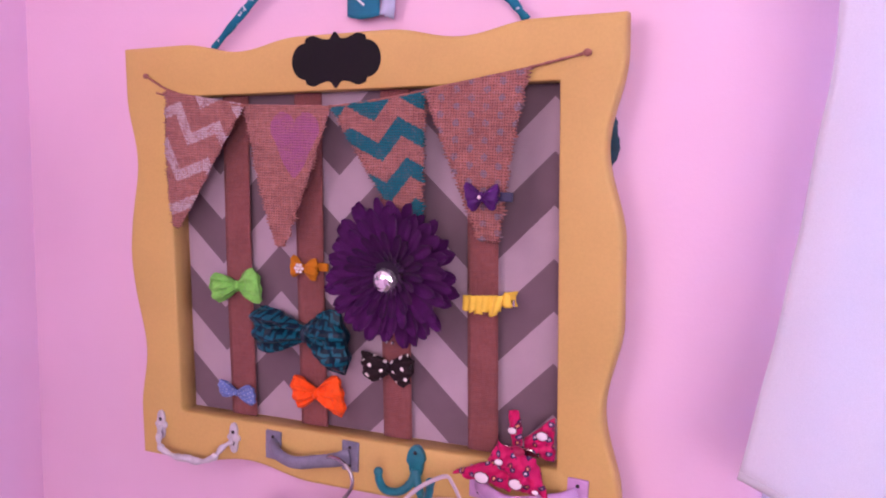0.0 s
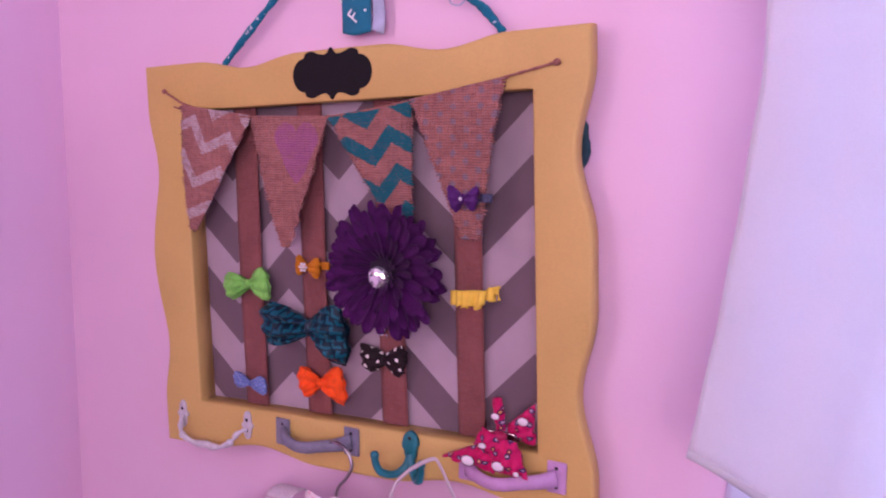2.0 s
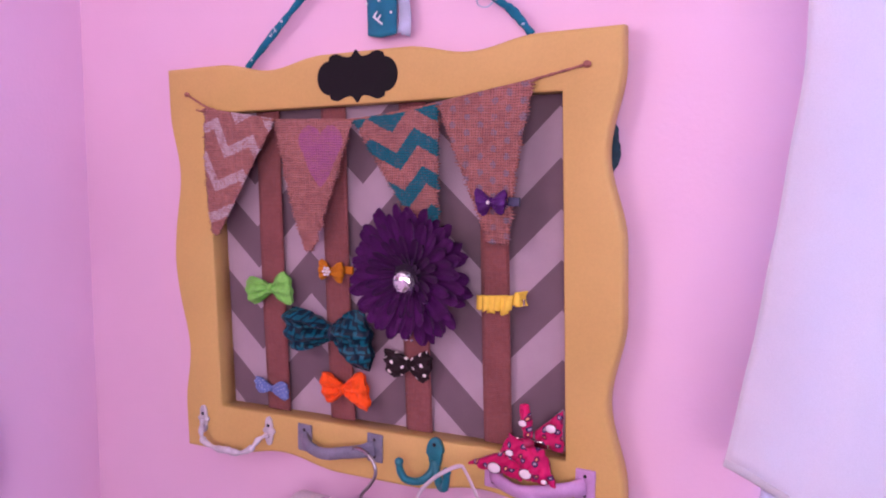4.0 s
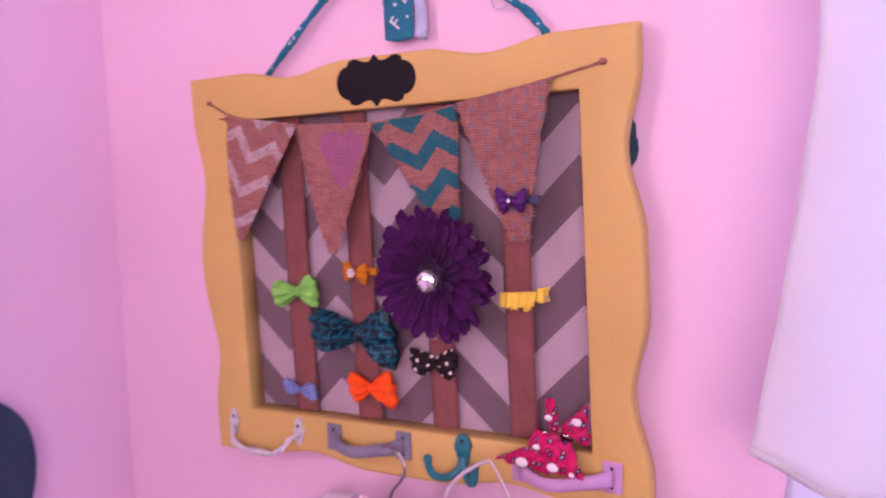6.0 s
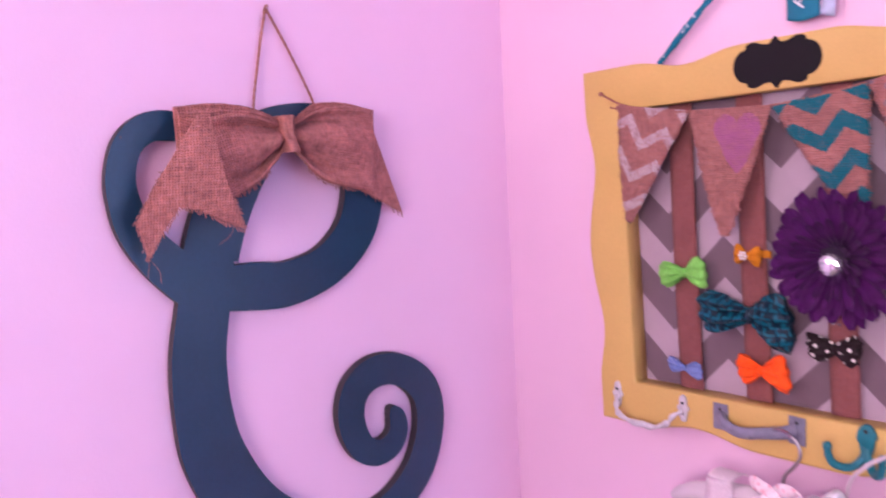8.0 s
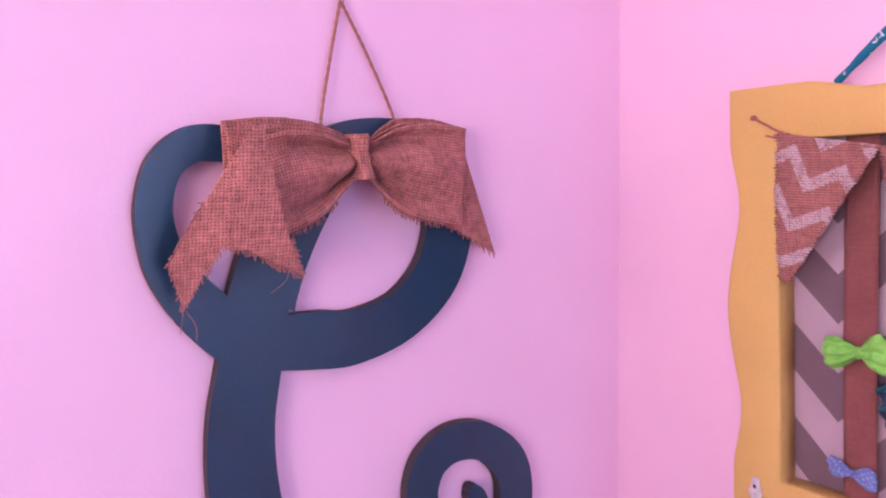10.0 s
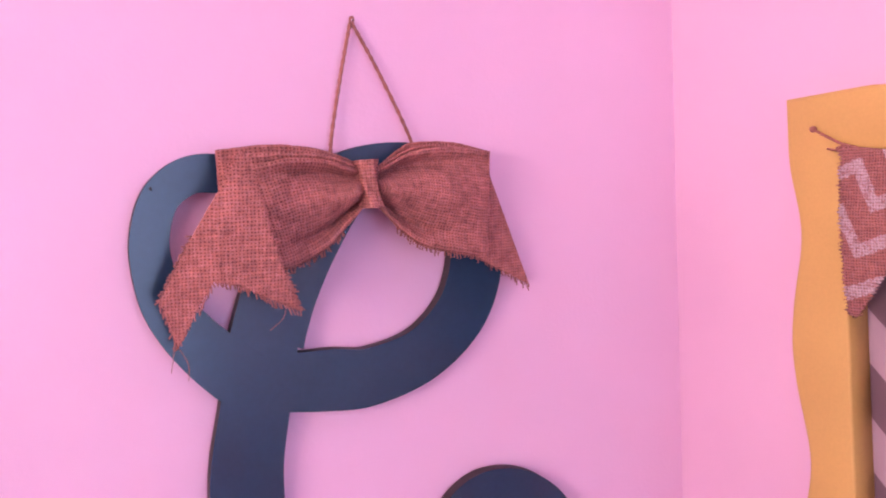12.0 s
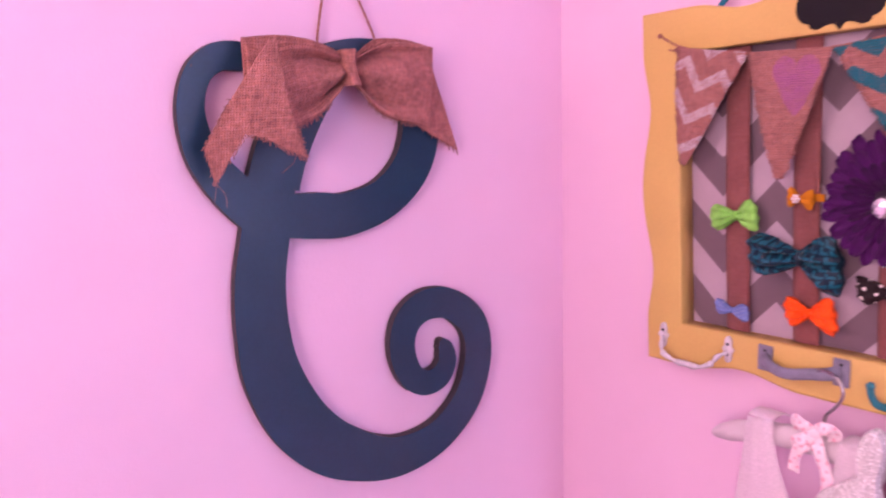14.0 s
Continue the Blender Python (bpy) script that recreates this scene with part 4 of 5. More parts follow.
solid(part("ribbon_tail", grid(lambda s, t: (0.747 + 0.014 * s - 0.003 * math.sin(math.pi * t), STRIP_Y - 0.004 - 0.004 * math.sin(s * 5), 1.4480 - 0.017 * t + 0.002 * s), 8, 6), YELLOW_CLOTH, yel), 0.0009)
rounded(part("clip", box(0.702, 0.758, STRIP_Y - 0.0035, STRIP_Y + 0.0006, 1.432, 1.440), STEEL, yel, "metal hair clip", smooth=False), 0.0008)


# purple gerbera clip
FX, FZ, FY = 0.6150, 1.4590, -0.036
flower = thing("flower_hair_clip", (FX, STRIP_Y, FZ), "big purple silk gerbera hair clip with a crystal centre", "flower hair clip", "hair bows on the board")


def petal_mesh(length, width, cup, seed, material):
    def f(s, t):
        w = width * (0.42 + 0.58 * math.sin(min(1, s * 1.2) * math.pi / 2)) * (1.0 if s < 0.78 else math.sqrt(max(0.0, 1 - ((s - 0.78) / 0.224) ** 2)))
        a = 2 * t - 1
        notch = 0.018 * length * abs(math.sin(a * 3.0 + seed)) * (s > 0.9)
        return (s * length - notch, a * w * 0.5, cup * (a * a) * 0.35 * width + 0.12 * length * s * s - 0.10 * length * s - 0.04 * width * math.cos(a * 6))
    bm = grid(lambda s, t: f(1 - (1 - s) ** 1.7, t), 11, 6)
    me = bpy.data.meshes.new("petal")
    bm.normal_update()
    bm.to_mesh(me)
    bm.free()
    me.polygons.foreach_set("use_smooth", [True] * len(me.polygons))
    me.materials.append(material)
    return me


rng = random.Random(5)
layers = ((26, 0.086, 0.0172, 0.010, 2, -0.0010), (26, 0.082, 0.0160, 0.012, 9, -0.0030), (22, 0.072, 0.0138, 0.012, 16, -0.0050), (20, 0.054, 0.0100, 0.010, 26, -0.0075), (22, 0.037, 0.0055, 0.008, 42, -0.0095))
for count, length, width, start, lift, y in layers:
    # the short inner layers take the darker, shaded silk
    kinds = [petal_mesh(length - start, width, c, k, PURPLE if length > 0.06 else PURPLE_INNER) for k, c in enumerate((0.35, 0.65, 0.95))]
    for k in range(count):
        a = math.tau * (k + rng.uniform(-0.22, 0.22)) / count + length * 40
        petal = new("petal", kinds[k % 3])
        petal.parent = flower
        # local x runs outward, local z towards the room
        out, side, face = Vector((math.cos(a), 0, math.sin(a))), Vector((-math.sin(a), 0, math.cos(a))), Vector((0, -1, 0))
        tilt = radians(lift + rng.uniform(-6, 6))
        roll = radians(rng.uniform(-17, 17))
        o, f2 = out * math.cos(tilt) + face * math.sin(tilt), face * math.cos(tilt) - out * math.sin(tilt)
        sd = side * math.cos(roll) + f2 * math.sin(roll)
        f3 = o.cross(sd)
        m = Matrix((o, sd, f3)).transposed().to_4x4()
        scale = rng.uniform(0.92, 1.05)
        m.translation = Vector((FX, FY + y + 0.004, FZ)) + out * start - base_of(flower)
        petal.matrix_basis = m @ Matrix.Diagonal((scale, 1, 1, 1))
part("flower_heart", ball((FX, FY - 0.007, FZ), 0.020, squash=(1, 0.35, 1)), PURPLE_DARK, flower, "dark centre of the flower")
JX, JZ, JY = 0.6150, 1.4520, -0.0520
bm = bmesh.new()
rows = ((0.0142, 0.004), (0.0142, 0.0), (0.0118, -0.0044), (0.0078, -0.0070), (0.0040, -0.0078))
loft([[(JX + r * math.cos(math.tau * (k + 0.5 * (i % 2)) / 12), JY + y, JZ + r * math.sin(math.tau * (k + 0.5 * (i % 2)) / 12)) for k in range(12)] for i, (r, y) in enumerate(rows)], bm, caps=True)
part("crystal", bm, CRYSTAL, flower, "round faceted crystal", smooth=False)
for dx, dz, r in ((0.0, 0.0, 0.0028), (-0.004, -0.007, 0.0022), (0.004, -0.007, 0.0022), (0.0, 0.006, 0.0018)):
    part("rhinestone", ball((0.6175 + dx, -0.0420, 1.387 + dz), r, sub=1), CRYSTAL, flower, smooth=False)
rounded(part("clip", box(FX - 0.030, FX + 0.030, STRIP_Y - 0.003, STRIP_Y + 0.0008, FZ - 0.006, FZ + 0.006), STEEL, flower, "metal hair clip", smooth=False), 0.001)

# hot pink printed bow in the corner of the board
pb = thing("hair_bow", (0.775, FRONT - 0.002, 1.26), "large hot-pink printed hair bow with white motifs on the frame", "hair bow", "hair bows on the board")
PBX, PBY, PBZ = 0.778, -0.050, 1.2855


def swatch(c00, c10, c11, c01, y, puff, seed):
    """A puffed piece of ribbon between four corners (x, z): the first two on one edge, then round."""
    def f(s, t):
        x = (1 - t) * ((1 - s) * c00[0] + s * c10[0]) + t * ((1 - s) * c01[0] + s * c11[0])
        z = (1 - t) * ((1 - s) * c00[1] + s * c10[1]) + t * ((1 - s) * c01[1] + s * c11[1])
        bulge = math.sin(math.pi * s) ** 0.6 * math.sin(math.pi * t) ** 0.6
        return (x + 0.0012 * wobble(x, z, seed, 90.0), y - puff * bulge - puff * 0.6 * wobble(x, z, seed, 110.0) - puff * 0.35 * wobble(x, z, seed + 4, 240.0), z + 0.0010 * wobble(z, x, seed + 2, 90.0))

    wide = math.dist(c00, c10)
    return solid(part("loop", grid(f, 22, 18, uv=lambda s, t: f(s, t)[::2]), PINK_PRINT, pb), 0.0012)


swatch((0.7060, 1.2475), (0.7740, 1.2400), (0.7810, 1.2850), (0.7070, 1.2495), -0.0520, 0.010, 1)
swatch((0.7720, 1.2440), (0.8165, 1.2420), (0.8000, 1.2830), (0.7740, 1.2850), -0.0560, 0.011, 2)
swatch((0.7790, 1.2760), (0.8145, 1.2740), (0.8130, 1.3230), (0.7800, 1.2930), -0.0340, 0.009, 3)
swatch((0.7700, 1.2880), (0.7810, 1.2880), (0.7765, 1.3260), (0.7630, 1.3240), -0.0420, 0.008, 4)
swatch((0.7480, 1.2720), (0.7760, 1.2600), (0.7800, 1.2880), (0.7600, 1.2950), -0.0600, 0.007, 5)
part("knot", ball((PBX, PBY - 0.005, PBZ), 0.0080, squash=(1.25, 0.9, 0.75)), PINK_DEEP, pb, "gathered deep pink knot")
for x, z, y, r in ((0.7435, 1.2530, -0.0640, 0.0080), (0.7835, 1.2555, -0.0690, 0.0072), (0.8030, 1.3035, -0.0460, 0.0062), (0.7715, 1.3060, -0.0515, 0.0048), (0.7640, 1.2760, -0.0690, 0.0046), (0.8040, 1.2490, -0.0650, 0.0036)):
    part("printed_motif", ball((x, y + 0.0004, z), r * 1.02, squash=(1.15, 0.14, 0.85)), DARK_PLUM, pb, "dark rim of the oval motif")
    part("printed_motif", ball((x, y, z), r * 0.90, squash=(1.15, 0.18, 0.85)), PRINT_WHITE, pb, "plain white oval motif")
rounded(part("clip", box(0.760, 0.800, FRONT - 0.008, FRONT - 0.001, 1.278, 1.286), STEEL, pb, "metal hair clip", smooth=False), 0.001)


# ---------------------------------------------------------------- the wooden letter on the west wall
letter = thing("wooden_letter", (0, -0.44, 1.0), "slate-blue painted wooden cursive letter C hanging from jute twine", "wall letter")


def stroke(points, x0, x1, bm):
    """A flat stroke of changing width in the plane of the west wall; points are (y, z, width)."""
    line = smoothed(points, 9)
    rings = []
    n = len(line)
    for i, p in enumerate(line):
        t = line[min(i + 1, n - 1)][:2] - line[max(i - 1, 0)][:2]
        t /= np.linalg.norm(t)
        side = np.array([-t[1], t[0]])
        h = p[2] / 2
        e = 0.00015

        def at(off, x):
            return (x, p[0] + side[0] * off, p[1] + side[1] * off)

        rings.append([at(-h, x0), at(-h, x1 - e), at(-h + e * 0.35, x1 - e * 0.3), at(-h + e, x1), at(h - e, x1), at(h - e * 0.35, x1 - e * 0.3), at(h, x1 - e), at(h, x0)])
    # rounded ends
    return loft(rings, bm, caps=True)


STEM = [(-0.5660, 1.4900, 0.0740), (-0.5800, 1.4150, 0.0740), (-0.5930, 1.3450, 0.0770), (-0.5935, 1.2700, 0.0810), (-0.5820, 1.2000, 0.0880), (-0.5450, 1.1220, 0.0920), (-0.4900, 1.0660, 0.0880), (-0.4180, 1.0310, 0.0740), (-0.3568, 1.0241, 0.0660), (-0.2937, 1.0412, 0.0600), (-0.2400, 1.0868, 0.0580), (-0.2145, 1.1458, 0.0560), (-0.2130, 1.1988, 0.0545),
        (-0.2315, 1.2358, 0.0530), (-0.2705, 1.2633, 0.0510), (-0.3145, 1.2678, 0.0520), (-0.3475, 1.2498, 0.0510), (-0.3615, 1.2168, 0.0480), (-0.3585, 1.1808, 0.0460), (-0.3425, 1.1498, 0.0430), (-0.3165, 1.1363, 0.0420), (-0.2905, 1.1428, 0.0420), (-0.2765, 1.1628, 0.0370), (-0.2775, 1.1848, 0.0310), (-0.2845, 1.1978, 0.0200), (-0.2895, 1.2028, 0.0060)]
BOWL = [(-0.564, 1.480, 0.080), (-0.560, 1.495, 0.080), (-0.545, 1.536, 0.080), (-0.517, 1.590, 0.080), (-0.472, 1.642, 0.068), (-0.412, 1.664, 0.048), (-0.352, 1.648, 0.055), (-0.318, 1.600, 0.066), (-0.3135, 1.546, 0.068),
        (-0.335, 1.490, 0.067), (-0.385, 1.447, 0.064), (-0.450, 1.429, 0.066), (-0.500, 1.4320, 0.068), (-0.566, 1.4370, 0.060)]
SWASH = [(-0.566, 1.424, 0.060), (-0.600, 1.454, 0.062), (-0.635, 1.490, 0.056), (-0.659, 1.525, 0.049), (-0.6705, 1.558, 0.042), (-0.6735, 1.597, 0.038), (-0.6610, 1.637, 0.037), (-0.6330, 1.6590, 0.038), (-0.600, 1.6600, 0.039), (-0.572, 1.652, 0.028), (-0.560, 1.645, 0.006)]
bm = bmesh.new()
stroke(STEM, 0.004, 0.0200, bm)
stroke(BOWL, 0.0042, 0.0201, bm)
stroke(SWASH, 0.0044, 0.0202, bm)
bmesh.ops.recalc_face_normals(bm, faces=bm.faces)
body = part("letter_body", bm, NAVY, letter, "slate-blue painted wooden letter C with brown raw edges", smooth=False)
body.data.materials.append(WOOD_EDGE)
for face in body.data.polygons:
    if abs(face.normal.x) < 0.3:
        face.material_index = 1
part("nail_hole", ball((0.0200, -0.6690, 1.6480), 0.0017, squash=(0.3, 1, 1.2)), SCREW, letter, "small dark nail hole")
for pts in ([(0.010, -0.4795, 1.660), (0.010, -0.4790, 1.690), (0.0085, -0.4640, 1.760), (0.0065, -0.4490, 1.819)], [(0.010, -0.3850, 1.675), (0.010, -0.3870, 1.695), (0.0085, -0.4190, 1.765), (0.0065, -0.4470, 1.819)]):
    ln = smoothed(pts, 14)
    part("hanging_twine", sweep(ln, lambda s: 0.0020 + 0.0005 * math.sin(s * 150), 8), TWINE, letter, "brown jute hanging twine")
part("twine_loop", sweep(smoothed([(0.007, -0.4490, 1.817), (0.009, -0.4490, 1.8235), (0.009, -0.4465, 1.8235), (0.007, -0.4465, 1.817)], 6), 0.0017, 7), TWINE, letter)
pin = thing("nail", (0, -0.448, 1.82), "small nail in the pink wall holding the twine", "nail")
part("shank", sweep([(-0.003, -0.448, 1.8195), (0.006, -0.448, 1.8205), (0.014, -0.448, 1.821)], 0.0011, 8), STEEL, pin)

# ---------------------------------------------------------------- the burlap bow
bow = thing("burlap_bow", (0.02, -0.46, 1.49), "big frayed brown burlap bow tied on the wooden letter", "bow")
KY, KZ = -0.4560, 1.6420


def edge_line(points, s):
    """A point (y, z) on the smoothed line through points."""
    line = smoothed(points, 8)
    at = s * (len(line) - 1)
    k = min(int(at), len(line) - 2)
    return line[k] + (line[k + 1] - line[k]) * (at - k)


def hump(k, middle, width):
    return math.exp(-(((k - middle) / width) ** 2))


def sheet(top, low, x_knot, x_end, belly, pleats, seed, span=(0.0, 1.0)):
    """One layer of a loop of wide ribbon between its upper and lower edge lines, gathered into pleats at the knot."""
    tops, lows = [edge_line(top, i / 44) for i in range(45)], [edge_line(low, i / 44) for i in range(45)]
    length, width = abs(top[-1][0] - KY), abs(top[-1][1] - low[-1][1])

    def f(s, t):
        i, k = int(round(s * 44)), span[0] + (span[1] - span[0]) * t
        y, z = lows[i] + (tops[i] - lows[i]) * k
        g = (1 - s) ** 1.2 * min(1.0, 0.35 + s * 6)
        x = x_knot + (x_end - x_knot) * s + belly * math.sin(math.pi * s**1.5) * max(0.0, math.sin(math.pi * k)) ** 0.55
        x += pleats * g * (1.15 * hump(k, 0.50, 0.20) - 1.0 * hump(k, 0.83, 0.08) - 0.9 * hump(k, 0.18, 0.07) + 0.5 * hump(k, 0.04, 0.06) + 0.4 * hump(k, 0.97, 0.05))
        x += 0.50 * pleats * hump(k, 1.0, 0.07) * math.sin(math.pi * s) + 0.16 * pleats * math.sin(9 * k + seed) * s * (1 - s) * 3 + 0.0030 * wobble(y, z, seed, 24.0)
        return (x, y, z + 0.0008 * wobble(s * 60, k * 6, seed, 1.5))

    return f, lambda s, t: (s * length, (span[0] + (span[1] - span[0]) * t) * width)


LEFT_TOP, LEFT_LOW = [(-0.462, 1.656), (-0.484, 1.6625), (-0.508, 1.670), (-0.543, 1.672), (-0.578, 1.666), (-0.606, 1.672)], [(-0.460, 1.620), (-0.484, 1.598), (-0.504, 1.580), (-0.526, 1.568), (-0.552, 1.560), (-0.604, 1.560)]
LEFT_BACK, LEFT_BACK_LOW = [(-0.458, 1.661), (-0.474, 1.672), (-0.510, 1.683), (-0.558, 1.687), (-0.609, 1.683)], [(-0.460, 1.626), (-0.484, 1.606), (-0.508, 1.590), (-0.540, 1.580), (-0.608, 1.566)]
RIGHT_TOP, RIGHT_LOW = [(-0.444, 1.656), (-0.412, 1.673), (-0.378, 1.679), (-0.344, 1.678), (-0.305, 1.674)], [(-0.446, 1.620), (-0.424, 1.594), (-0.395, 1.573), (-0.354, 1.562), (-0.314, 1.554)]
RIGHT_BACK, RIGHT_BACK_LOW = [(-0.440, 1.661), (-0.415, 1.678), (-0.394, 1.686), (-0.345, 1.685), (-0.304, 1.676)], [(-0.444, 1.626), (-0.420, 1.602), (-0.390, 1.582), (-0.350, 1.571), (-0.313, 1.557)]


def halfway(a, b, f):
    return [edge_line(a, i / 6) * (1 - f) + edge_line(b, i / 6) * f for i in range(7)]


loop_l, cloth_l = sheet(LEFT_TOP, LEFT_LOW, 0.048, 0.057, 0.005, 0.0230, 0.6)
back_l, cloth_bl = sheet(LEFT_BACK, LEFT_BACK_LOW, 0.036, 0.049, -0.004, 0.003, 1.9)
loop_r, cloth_r = sheet(RIGHT_TOP, RIGHT_LOW, 0.050, 0.048, 0.014, 0.0230, 2.1)
back_r, cloth_br = sheet(RIGHT_BACK, RIGHT_BACK_LOW, 0.044, 0.032, -0.004, 0.003, 3.4)
for f, cloth_uv in ((loop_l, cloth_l), (back_l, cloth_bl), (loop_r, cloth_r), (back_r, cloth_br)):
    solid(part("loop", grid(f, 44, 40, uv=cloth_uv), BURLAP_BOW, bow), 0.0016)
# ribbon folded in between the two layers of each loop
for top, back, low, share, x_end in ((LEFT_TOP, LEFT_BACK, LEFT_LOW, 0.55, 0.053), (RIGHT_TOP, RIGHT_BACK, RIGHT_LOW, 0.55, 0.040)):
    f, cloth_uv = sheet(halfway(top, back, share), low, 0.048, x_end, 0.002, 0.012, 4.4, (0.70, 1.0))
    solid(part("fold", grid(f, 44, 12, uv=cloth_uv), BURLAP_BOW, bow), 0.0016)


def knot_point(s, t):
    a = t * math.tau
    r = 0.0125 + 0.0022 * math.sin(5 * a + 4 * s) + 0.0012 * math.sin(9 * a) + 0.0038 * (2 * s - 1) ** 2
    return (0.057 + 1.35 * r * math.sin(a), KY + 0.68 * r * math.cos(a) + 0.004 * (s - 0.5), KZ + 0.026 - 0.050 * s)


part("knot", grid(knot_point, 16, 24, wrap=True, uv=lambda s, t: (0.05 * s, 0.09 * t)), BURLAP_BOW, bow)


def along(points, s):
    k = min(int(s * (len(points) - 1)), len(points) - 2)
    f = s * (len(points) - 1) - k
    return [a + (c - a) * f for a, c in zip(points[k], points[k + 1])]


def tail_left(s, t):
    """From the fold at the top (t = 0) down to the swallow-tail ends (t = 1)."""
    ey, ez = along([(-0.672, 1.540), (-0.657, 1.492), (-0.641, 1.526), (-0.624, 1.557), (-0.599, 1.551), (-0.572, 1.536), (-0.546, 1.523)], s)
    ay, az = -0.5960 + 0.006 * s, 1.6780
    bulge = math.sin(math.pi * t)
    y = ay + (ey - ay) * t - 0.004 * bulge * (1 - s) - 0.003 * bulge * s
    z = az + (ez - az) * t
    down = (1.6780 - z) / 0.180
    return (0.116 - 0.049 * down + 0.036 * (s - 0.6) * t + 0.003 * math.sin(math.pi * down) + 0.003 * math.sin((y + 0.60) * 40) * down + 0.0015 * wobble(y, z, 3, 30), y, z)


def tail_right(s, t):
    y0, z0 = -0.3360 + 0.030 * s, 1.6600 + 0.005 * s
    y1, z1 = -0.3200 + 0.075 * s, 1.5540 - 0.040 * s
    return (0.034 - 0.010 * t * s - 0.003 * t, y0 + (y1 - y0) * t, z0 + (z1 - z0) * t)


for f, n in ((tail_left, 30), (tail_right, 24)):
    solid(part("tail", grid(f, n, 40, uv=lambda s, t, f=f: tuple(f(s, t)[1:])), BURLAP_BOW, bow), 0.0018)

# frayed threads along the cut edges
rng = random.Random(11)
bm = bmesh.new()


def fray(p, d, lo, hi, r=0.0008):
    p, d = Vector(p), Vector(d).normalized()
    lo, hi = lo * 1.4, hi * 1.5
    q = p + d * rng.uniform(lo, hi) + Vector((rng.uniform(-0.001, 0.003), rng.uniform(-0.0015, 0.0015), rng.uniform(-0.0015, 0.0015)))
    mid = (p + q) / 2 + Vector((rng.uniform(-0.0008, 0.0008), rng.uniform(-0.0008, 0.0008), rng.uniform(-0.0008, 0.0008)))
    sweep([p, mid, q], r, 4, bm)


for k in range(64):
    s = k / 63
    fray(tail_left(s, 1.0), (0, (s - 0.5) * 0.8, -1), 0.0015, 0.0055)
for k in range(40):
    fray(tail_left(0.0, 0.55 + 0.45 * k / 39), (0, -1, -0.3), 0.001, 0.0035)
    fray(tail_left(1.0, 0.75 + 0.25 * k / 39), (0, 1, -0.2), 0.001, 0.003)
for k in range(46):
    s = 0.22 + 0.78 * k / 45
    fray(loop_l(s, 0.0), (0, 0.2, -1), 0.001, 0.0045)
    fray(loop_r(s, 0.0), (0, -0.2, -1), 0.001, 0.0045)
    fray(loop_l(s, 1.0), (0.5, 0.1, 1), 0.0002, 0.0008, 0.0005)
for k in range(24):
    fray(tail_right(k / 23, 1.0), (0, 0.2, -1), 0.001, 0.006)
tagged(part("frayed_threads", bm, BURLAP_BOW, bow, "frayed burlap threads"), kind="stuff")
for p, q in ((tail_left(0.17, 1.0), (0.070, -0.652, 1.463)), (tail_left(0.05, 0.97), (0.068, -0.667, 1.472)), (tail_left(0.92, 1.0), (0.066, -0.570, 1.502))):
    p, q = Vector(p), Vector(q)
    part("loose_thread", sweep(smoothed([p, (p + q) / 2 + Vector((0.004, 0.004, 0)), q], 6), 0.00035, 4), TWINE, bow)

# ---------------------------------------------------------------- hanger with lace dress
hanger = thing("clothes_hanger", (0.566, -0.066, 1.12), "padded pearl satin clothes hanger with a pink ribbon bow", "clothes hanger")
HY = -0.072
wire = smoothed([(0.540, -0.052, 1.2315), (0.552, -0.060, 1.2385), (0.570, -0.068, 1.2405), (0.585, -0.072, 1.2330), (0.590, -0.073, 1.2180), (0.582, -0.073, 1.2020), (0.570, -0.072, 1.1880), (0.5665, HY, 1.1740), (0.5665, HY, 1.150)], 8)
part("hook", sweep(wire, 0.0022, 8), HOOK_STEEL, hanger, "chrome wire hook")


def arm(s, t):
    x = 0.398 + 0.312 * s
    z = 1.1110 + 0.0330 * math.sin(math.pi * s) ** 0.9
    end = min(1.0, s / 0.16, (1 - s) / 0.16)
    r = 0.0160 * math.sqrt(max(0.05, 1 - (1 - end) ** 2)) + 0.0005 * math.sin(s * 70)
    a = t * math.tau
    return (x, HY + r * 0.95 * math.sin(a), z + r * math.cos(a))


part("padded_arm", grid(arm, 90, 16, wrap=True), SATIN, hanger, "padded pearl-white satin arm")


def ribbon_strip(points, width, lift, label=""):
    line = smoothed(points, 10)
    n = len(line) - 1

    def f(s, t):
        i = min(int(round(s * n)), n)
        p = Vector(line[i])
        q = (Vector(line[min(i + 1, n)]) - Vector(line[max(i - 1, 0)])).normalized()
        side = q.cross(Vector((0, -1, 0.15))).normalized()
        return p + side * width * (t - 0.5) + Vector((0, lift * math.sin(s * 9 + t), 0))

    return grid(f, n, 4, uv=lambda s, t: (s * 0.08, t * width))


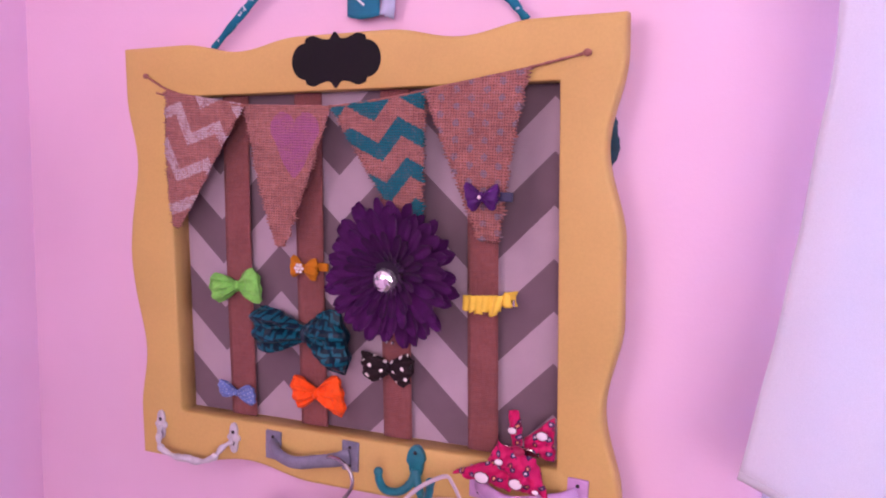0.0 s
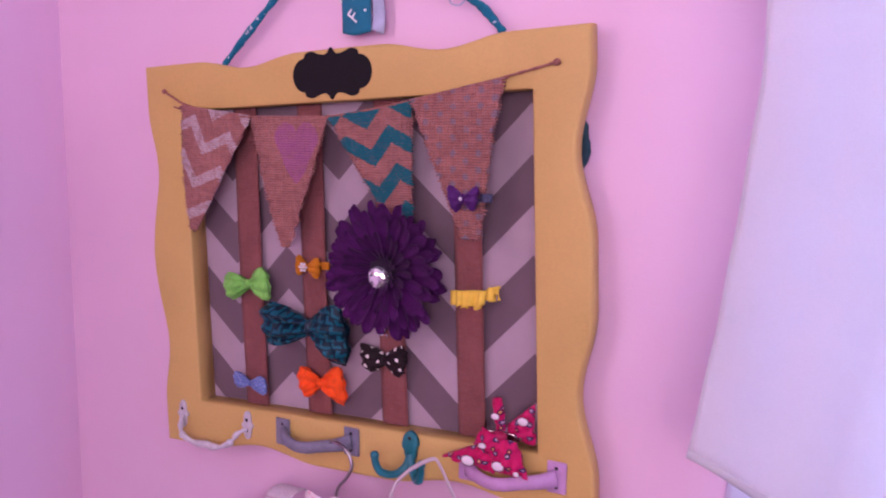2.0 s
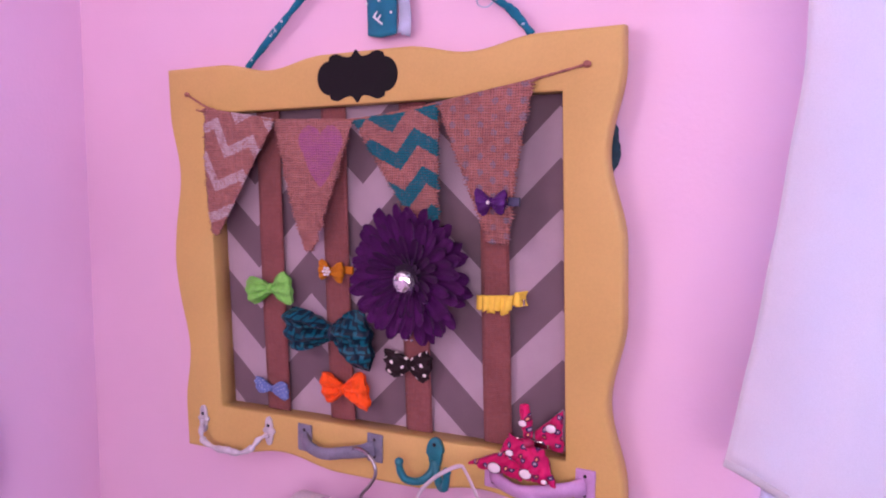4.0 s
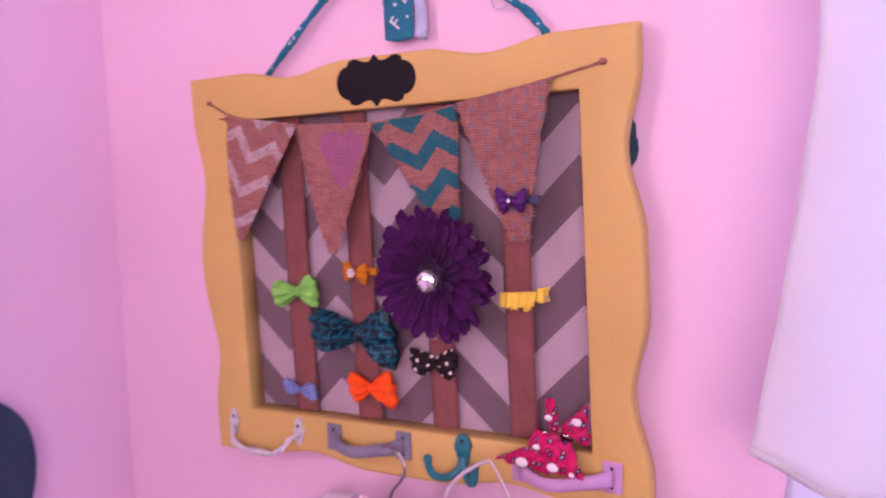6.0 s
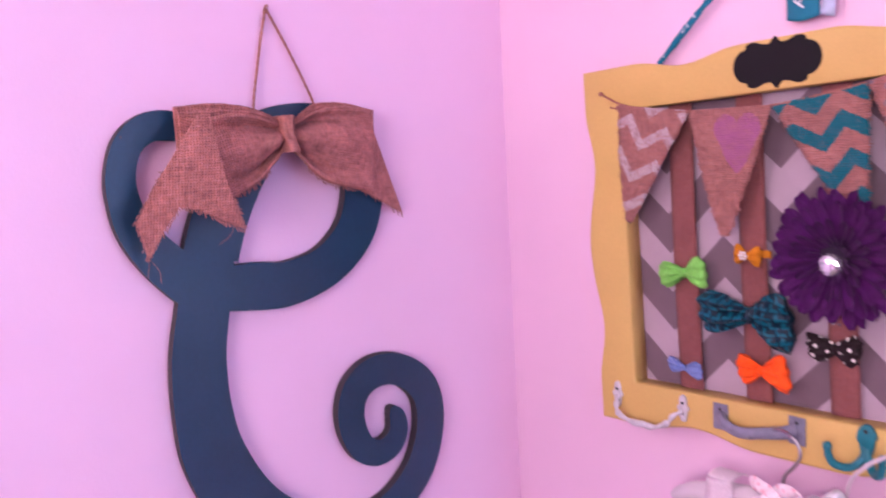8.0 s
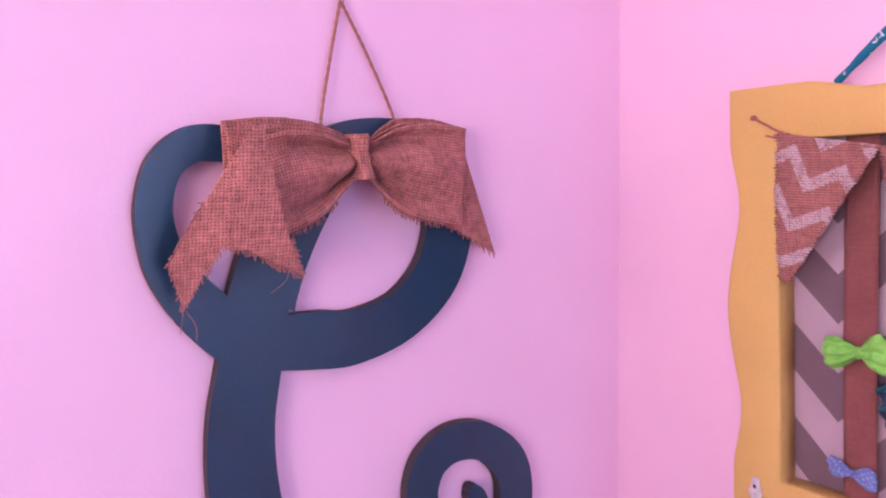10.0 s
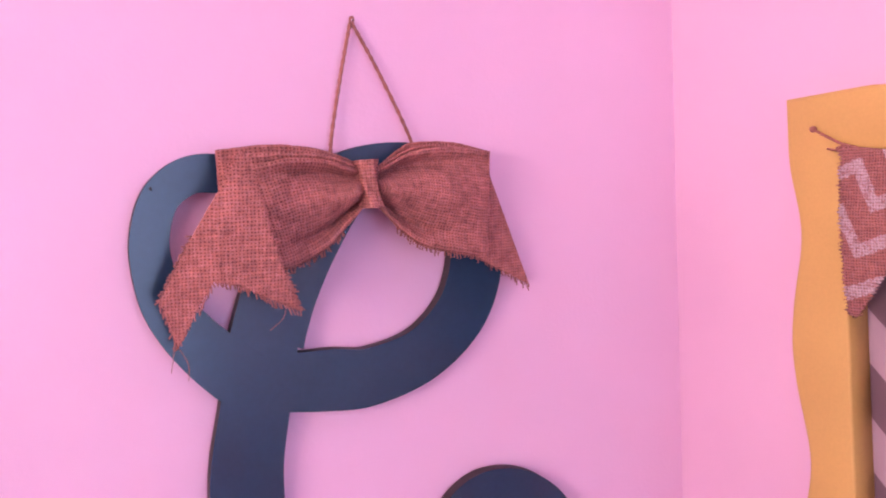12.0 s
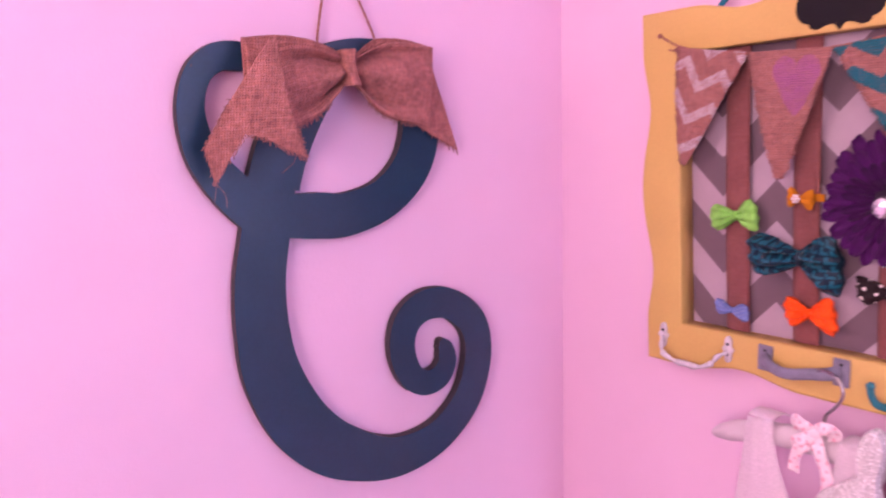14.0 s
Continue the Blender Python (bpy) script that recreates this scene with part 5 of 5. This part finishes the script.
for pts, w in (([(0.5665, -0.090, 1.166), (0.554, -0.096, 1.1740), (0.542, -0.094, 1.1780), (0.538, -0.088, 1.1710), (0.552, -0.086, 1.1640)], 0.015),
               ([(0.5665, -0.090, 1.166), (0.577, -0.097, 1.1770), (0.589, -0.096, 1.1790), (0.593, -0.088, 1.1710), (0.580, -0.086, 1.1660)], 0.016),
               ([(0.5665, -0.092, 1.164), (0.556, -0.098, 1.1580), (0.545, -0.097, 1.1500), (0.549, -0.092, 1.1420), (0.560, -0.090, 1.1520)], 0.015),
               ([(0.5650, -0.093, 1.164), (0.553, -0.096, 1.1480), (0.543, -0.096, 1.1280), (0.541, -0.095, 1.1080)], 0.016),
               ([(0.5680, -0.093, 1.164), (0.576, -0.097, 1.1480), (0.586, -0.097, 1.1250), (0.589, -0.095, 1.0950)], 0.017)):
    solid(part("ribbon", ribbon_strip(pts, w, 0.0012), RIBBON, hanger, "pale pink printed satin ribbon"), 0.0007)
part("ribbon_knot", ball((0.5665, -0.091, 1.1655), 0.0075, squash=(1.1, 0.7, 0.9)), RIBBON, hanger)

dress = thing("dress", (0.57, -0.075, 0.74), "small pale lace dress hanging from the satin hanger", "dress")


def strap(s, t, mirror=1):
    """From the front of the shoulder (t = 0, on the arm) down into the bodice."""
    left, right = 0.4690 - 0.018 * t, 0.5070 + 0.085 * t**1.8
    x = left + (right - left) * s
    z = 1.1610 - 0.170 * t + 0.006 * s * (1 - t)
    y = HY - 0.0195 - 0.004 * math.sin(math.pi * s) - 0.006 * t + 0.0005 * math.sin(s * 15)
    if mirror < 0:
        x = 2 * 0.553 - x
    return (x, y, z)


for m in (1, -1):
    solid(part("strap", grid(lambda s, t, m=m: strap(s, t, m), 14, 26), LACE, dress, "sheer lace strap"), 0.0008)
    solid(part("strap_back", grid(lambda s, t, m=m: (strap(s, 0, m)[0], HY - 0.0185 * math.cos(math.pi * t), 1.1620 + 0.006 * math.sin(math.pi * t)), 14, 8), LACE, dress), 0.0008)


def skirt(s, t):
    a = s * math.tau
    half = 0.105 + 0.09 * t
    ripple = 1 + 0.05 * math.sin(a * 11) * t
    return (0.567 + half * math.cos(a) * ripple, -0.062 + (0.030 + 0.016 * t) * math.sin(a) * ripple, 0.990 - 0.25 * t)


solid(part("skirt", grid(lambda s, t: skirt(t, s), 14, 90, wrap=True), LACE, dress, "gathered lace skirt"), 0.0008)

# ---------------------------------------------------------------- glitter bunny bag
bag = thing("bunny_bag", (0.70, -0.10, 0.92), "white glitter bunny-shaped bag hanging by its strap from the teal hook", "bag")


def closed_curve(points, steps):
    ps = list(points)
    return [tuple(p) for p in smoothed(ps[-2:] + ps + ps[:2], steps)[2 * steps:-(2 * steps) - 1]][:len(ps) * steps]


BUNNY = [(0.635, 1.140), (0.633, 1.168), (0.638, 1.191), (0.649, 1.202), (0.660, 1.196), (0.664, 1.176), (0.658, 1.143), (0.663, 1.117), (0.679, 1.109), (0.706, 1.123), (0.740, 1.132), (0.780, 1.128), (0.815, 1.108),
         (0.843, 1.070), (0.848, 1.010), (0.828, 0.955), (0.780, 0.918), (0.712, 0.905), (0.645, 0.915), (0.595, 0.955), (0.576, 1.015), (0.581, 1.085), (0.602, 1.116)]


def slab(points, y0, y1, puff):
    """A padded slab with the outline of (x, z) points; puffed towards its front at y0."""
    bm = bmesh.new()
    ring_b = [bm.verts.new((x, y1, z)) for x, z in points]
    ring_s = [bm.verts.new((x, y0 + puff, z)) for x, z in points]
    cx, cz = 0.70, 1.02
    ring_f = [bm.verts.new((x + (cx - x) * 0.012, y0, z + (cz - z) * 0.012)) for x, z in points]
    n = len(points)
    for a, b in ((ring_b, ring_s), (ring_s, ring_f)):
        for i in range(n):
            bm.faces.new((a[i], a[(i + 1) % n], b[(i + 1) % n], b[i]))
    bm.faces.new(ring_f)
    bm.faces.new(ring_b[::-1])
    bmesh.ops.recalc_face_normals(bm, faces=bm.faces)
    return bm


part("front_panel", slab(closed_curve(BUNNY, 5), -0.116, -0.100, 0.004), GLITTER, bag, "white glitter front in the shape of a bunny", smooth=False)
part("back_panel", slab([(0.716 + 0.134 * math.cos(a), 1.010 + 0.112 * math.sin(a)) for a in (math.tau * k / 60 for k in range(60))], -0.070, -0.062, 0.002), MAUVE, bag, "mauve leatherette back", smooth=False)
ear_line = smoothed([(0.646, -0.095, 1.070), (0.668, -0.095, 1.122), (0.692, -0.094, 1.164), (0.711, -0.093, 1.194)], 6)
part("back_ear", sweep(ear_line, lambda s: 0.0158 * (1 if s < 0.8 else math.sqrt(max(0.05, 1 - ((s - 0.8) / 0.205) ** 2))), 14, flat=0.22), MAUVE, bag, "mauve back of the ear")
ell = [(0.712 + 0.130 * math.cos(a), 1.013 + 0.112 * math.sin(a)) for a in (math.tau * k / 60 for k in range(60))]
part("gusset", slab(ell, -0.100, -0.071, 0.0005), DARK_PLUM, bag, "plum zip gusset", smooth=False)
strap_line = smoothed([(0.655, -0.092, 1.120), (0.655, -0.091, 1.180), (0.660, -0.090, 1.212), (0.677, -0.088, 1.234), (0.697, -0.086, 1.2490), (0.712, -0.085, 1.2560), (0.719, -0.086, 1.2510), (0.732, -0.090, 1.2340), (0.758, -0.096, 1.190), (0.790, -0.099, 1.122)], 10)
part("strap", sweep(strap_line, 0.0024, 8, flat=0.35, side=(0.2, 1.0, 0.0)), STRAP, bag, "thin pale pink strap")
rounded(part("strap_tab", box(0.694, 0.732, -0.101, -0.097, 1.118, 1.133), STRAP, bag, smooth=False), 0.0015, 2)
part("lining", slab([(0.702 + 0.036 * math.cos(a), 1.118 + 0.026 * math.sin(a)) for a in (math.tau * k / 40 for k in range(40))], -0.0700, -0.0615, 0.002), PALE_LINING, bag, "pale satin lining showing at the opening", smooth=False)
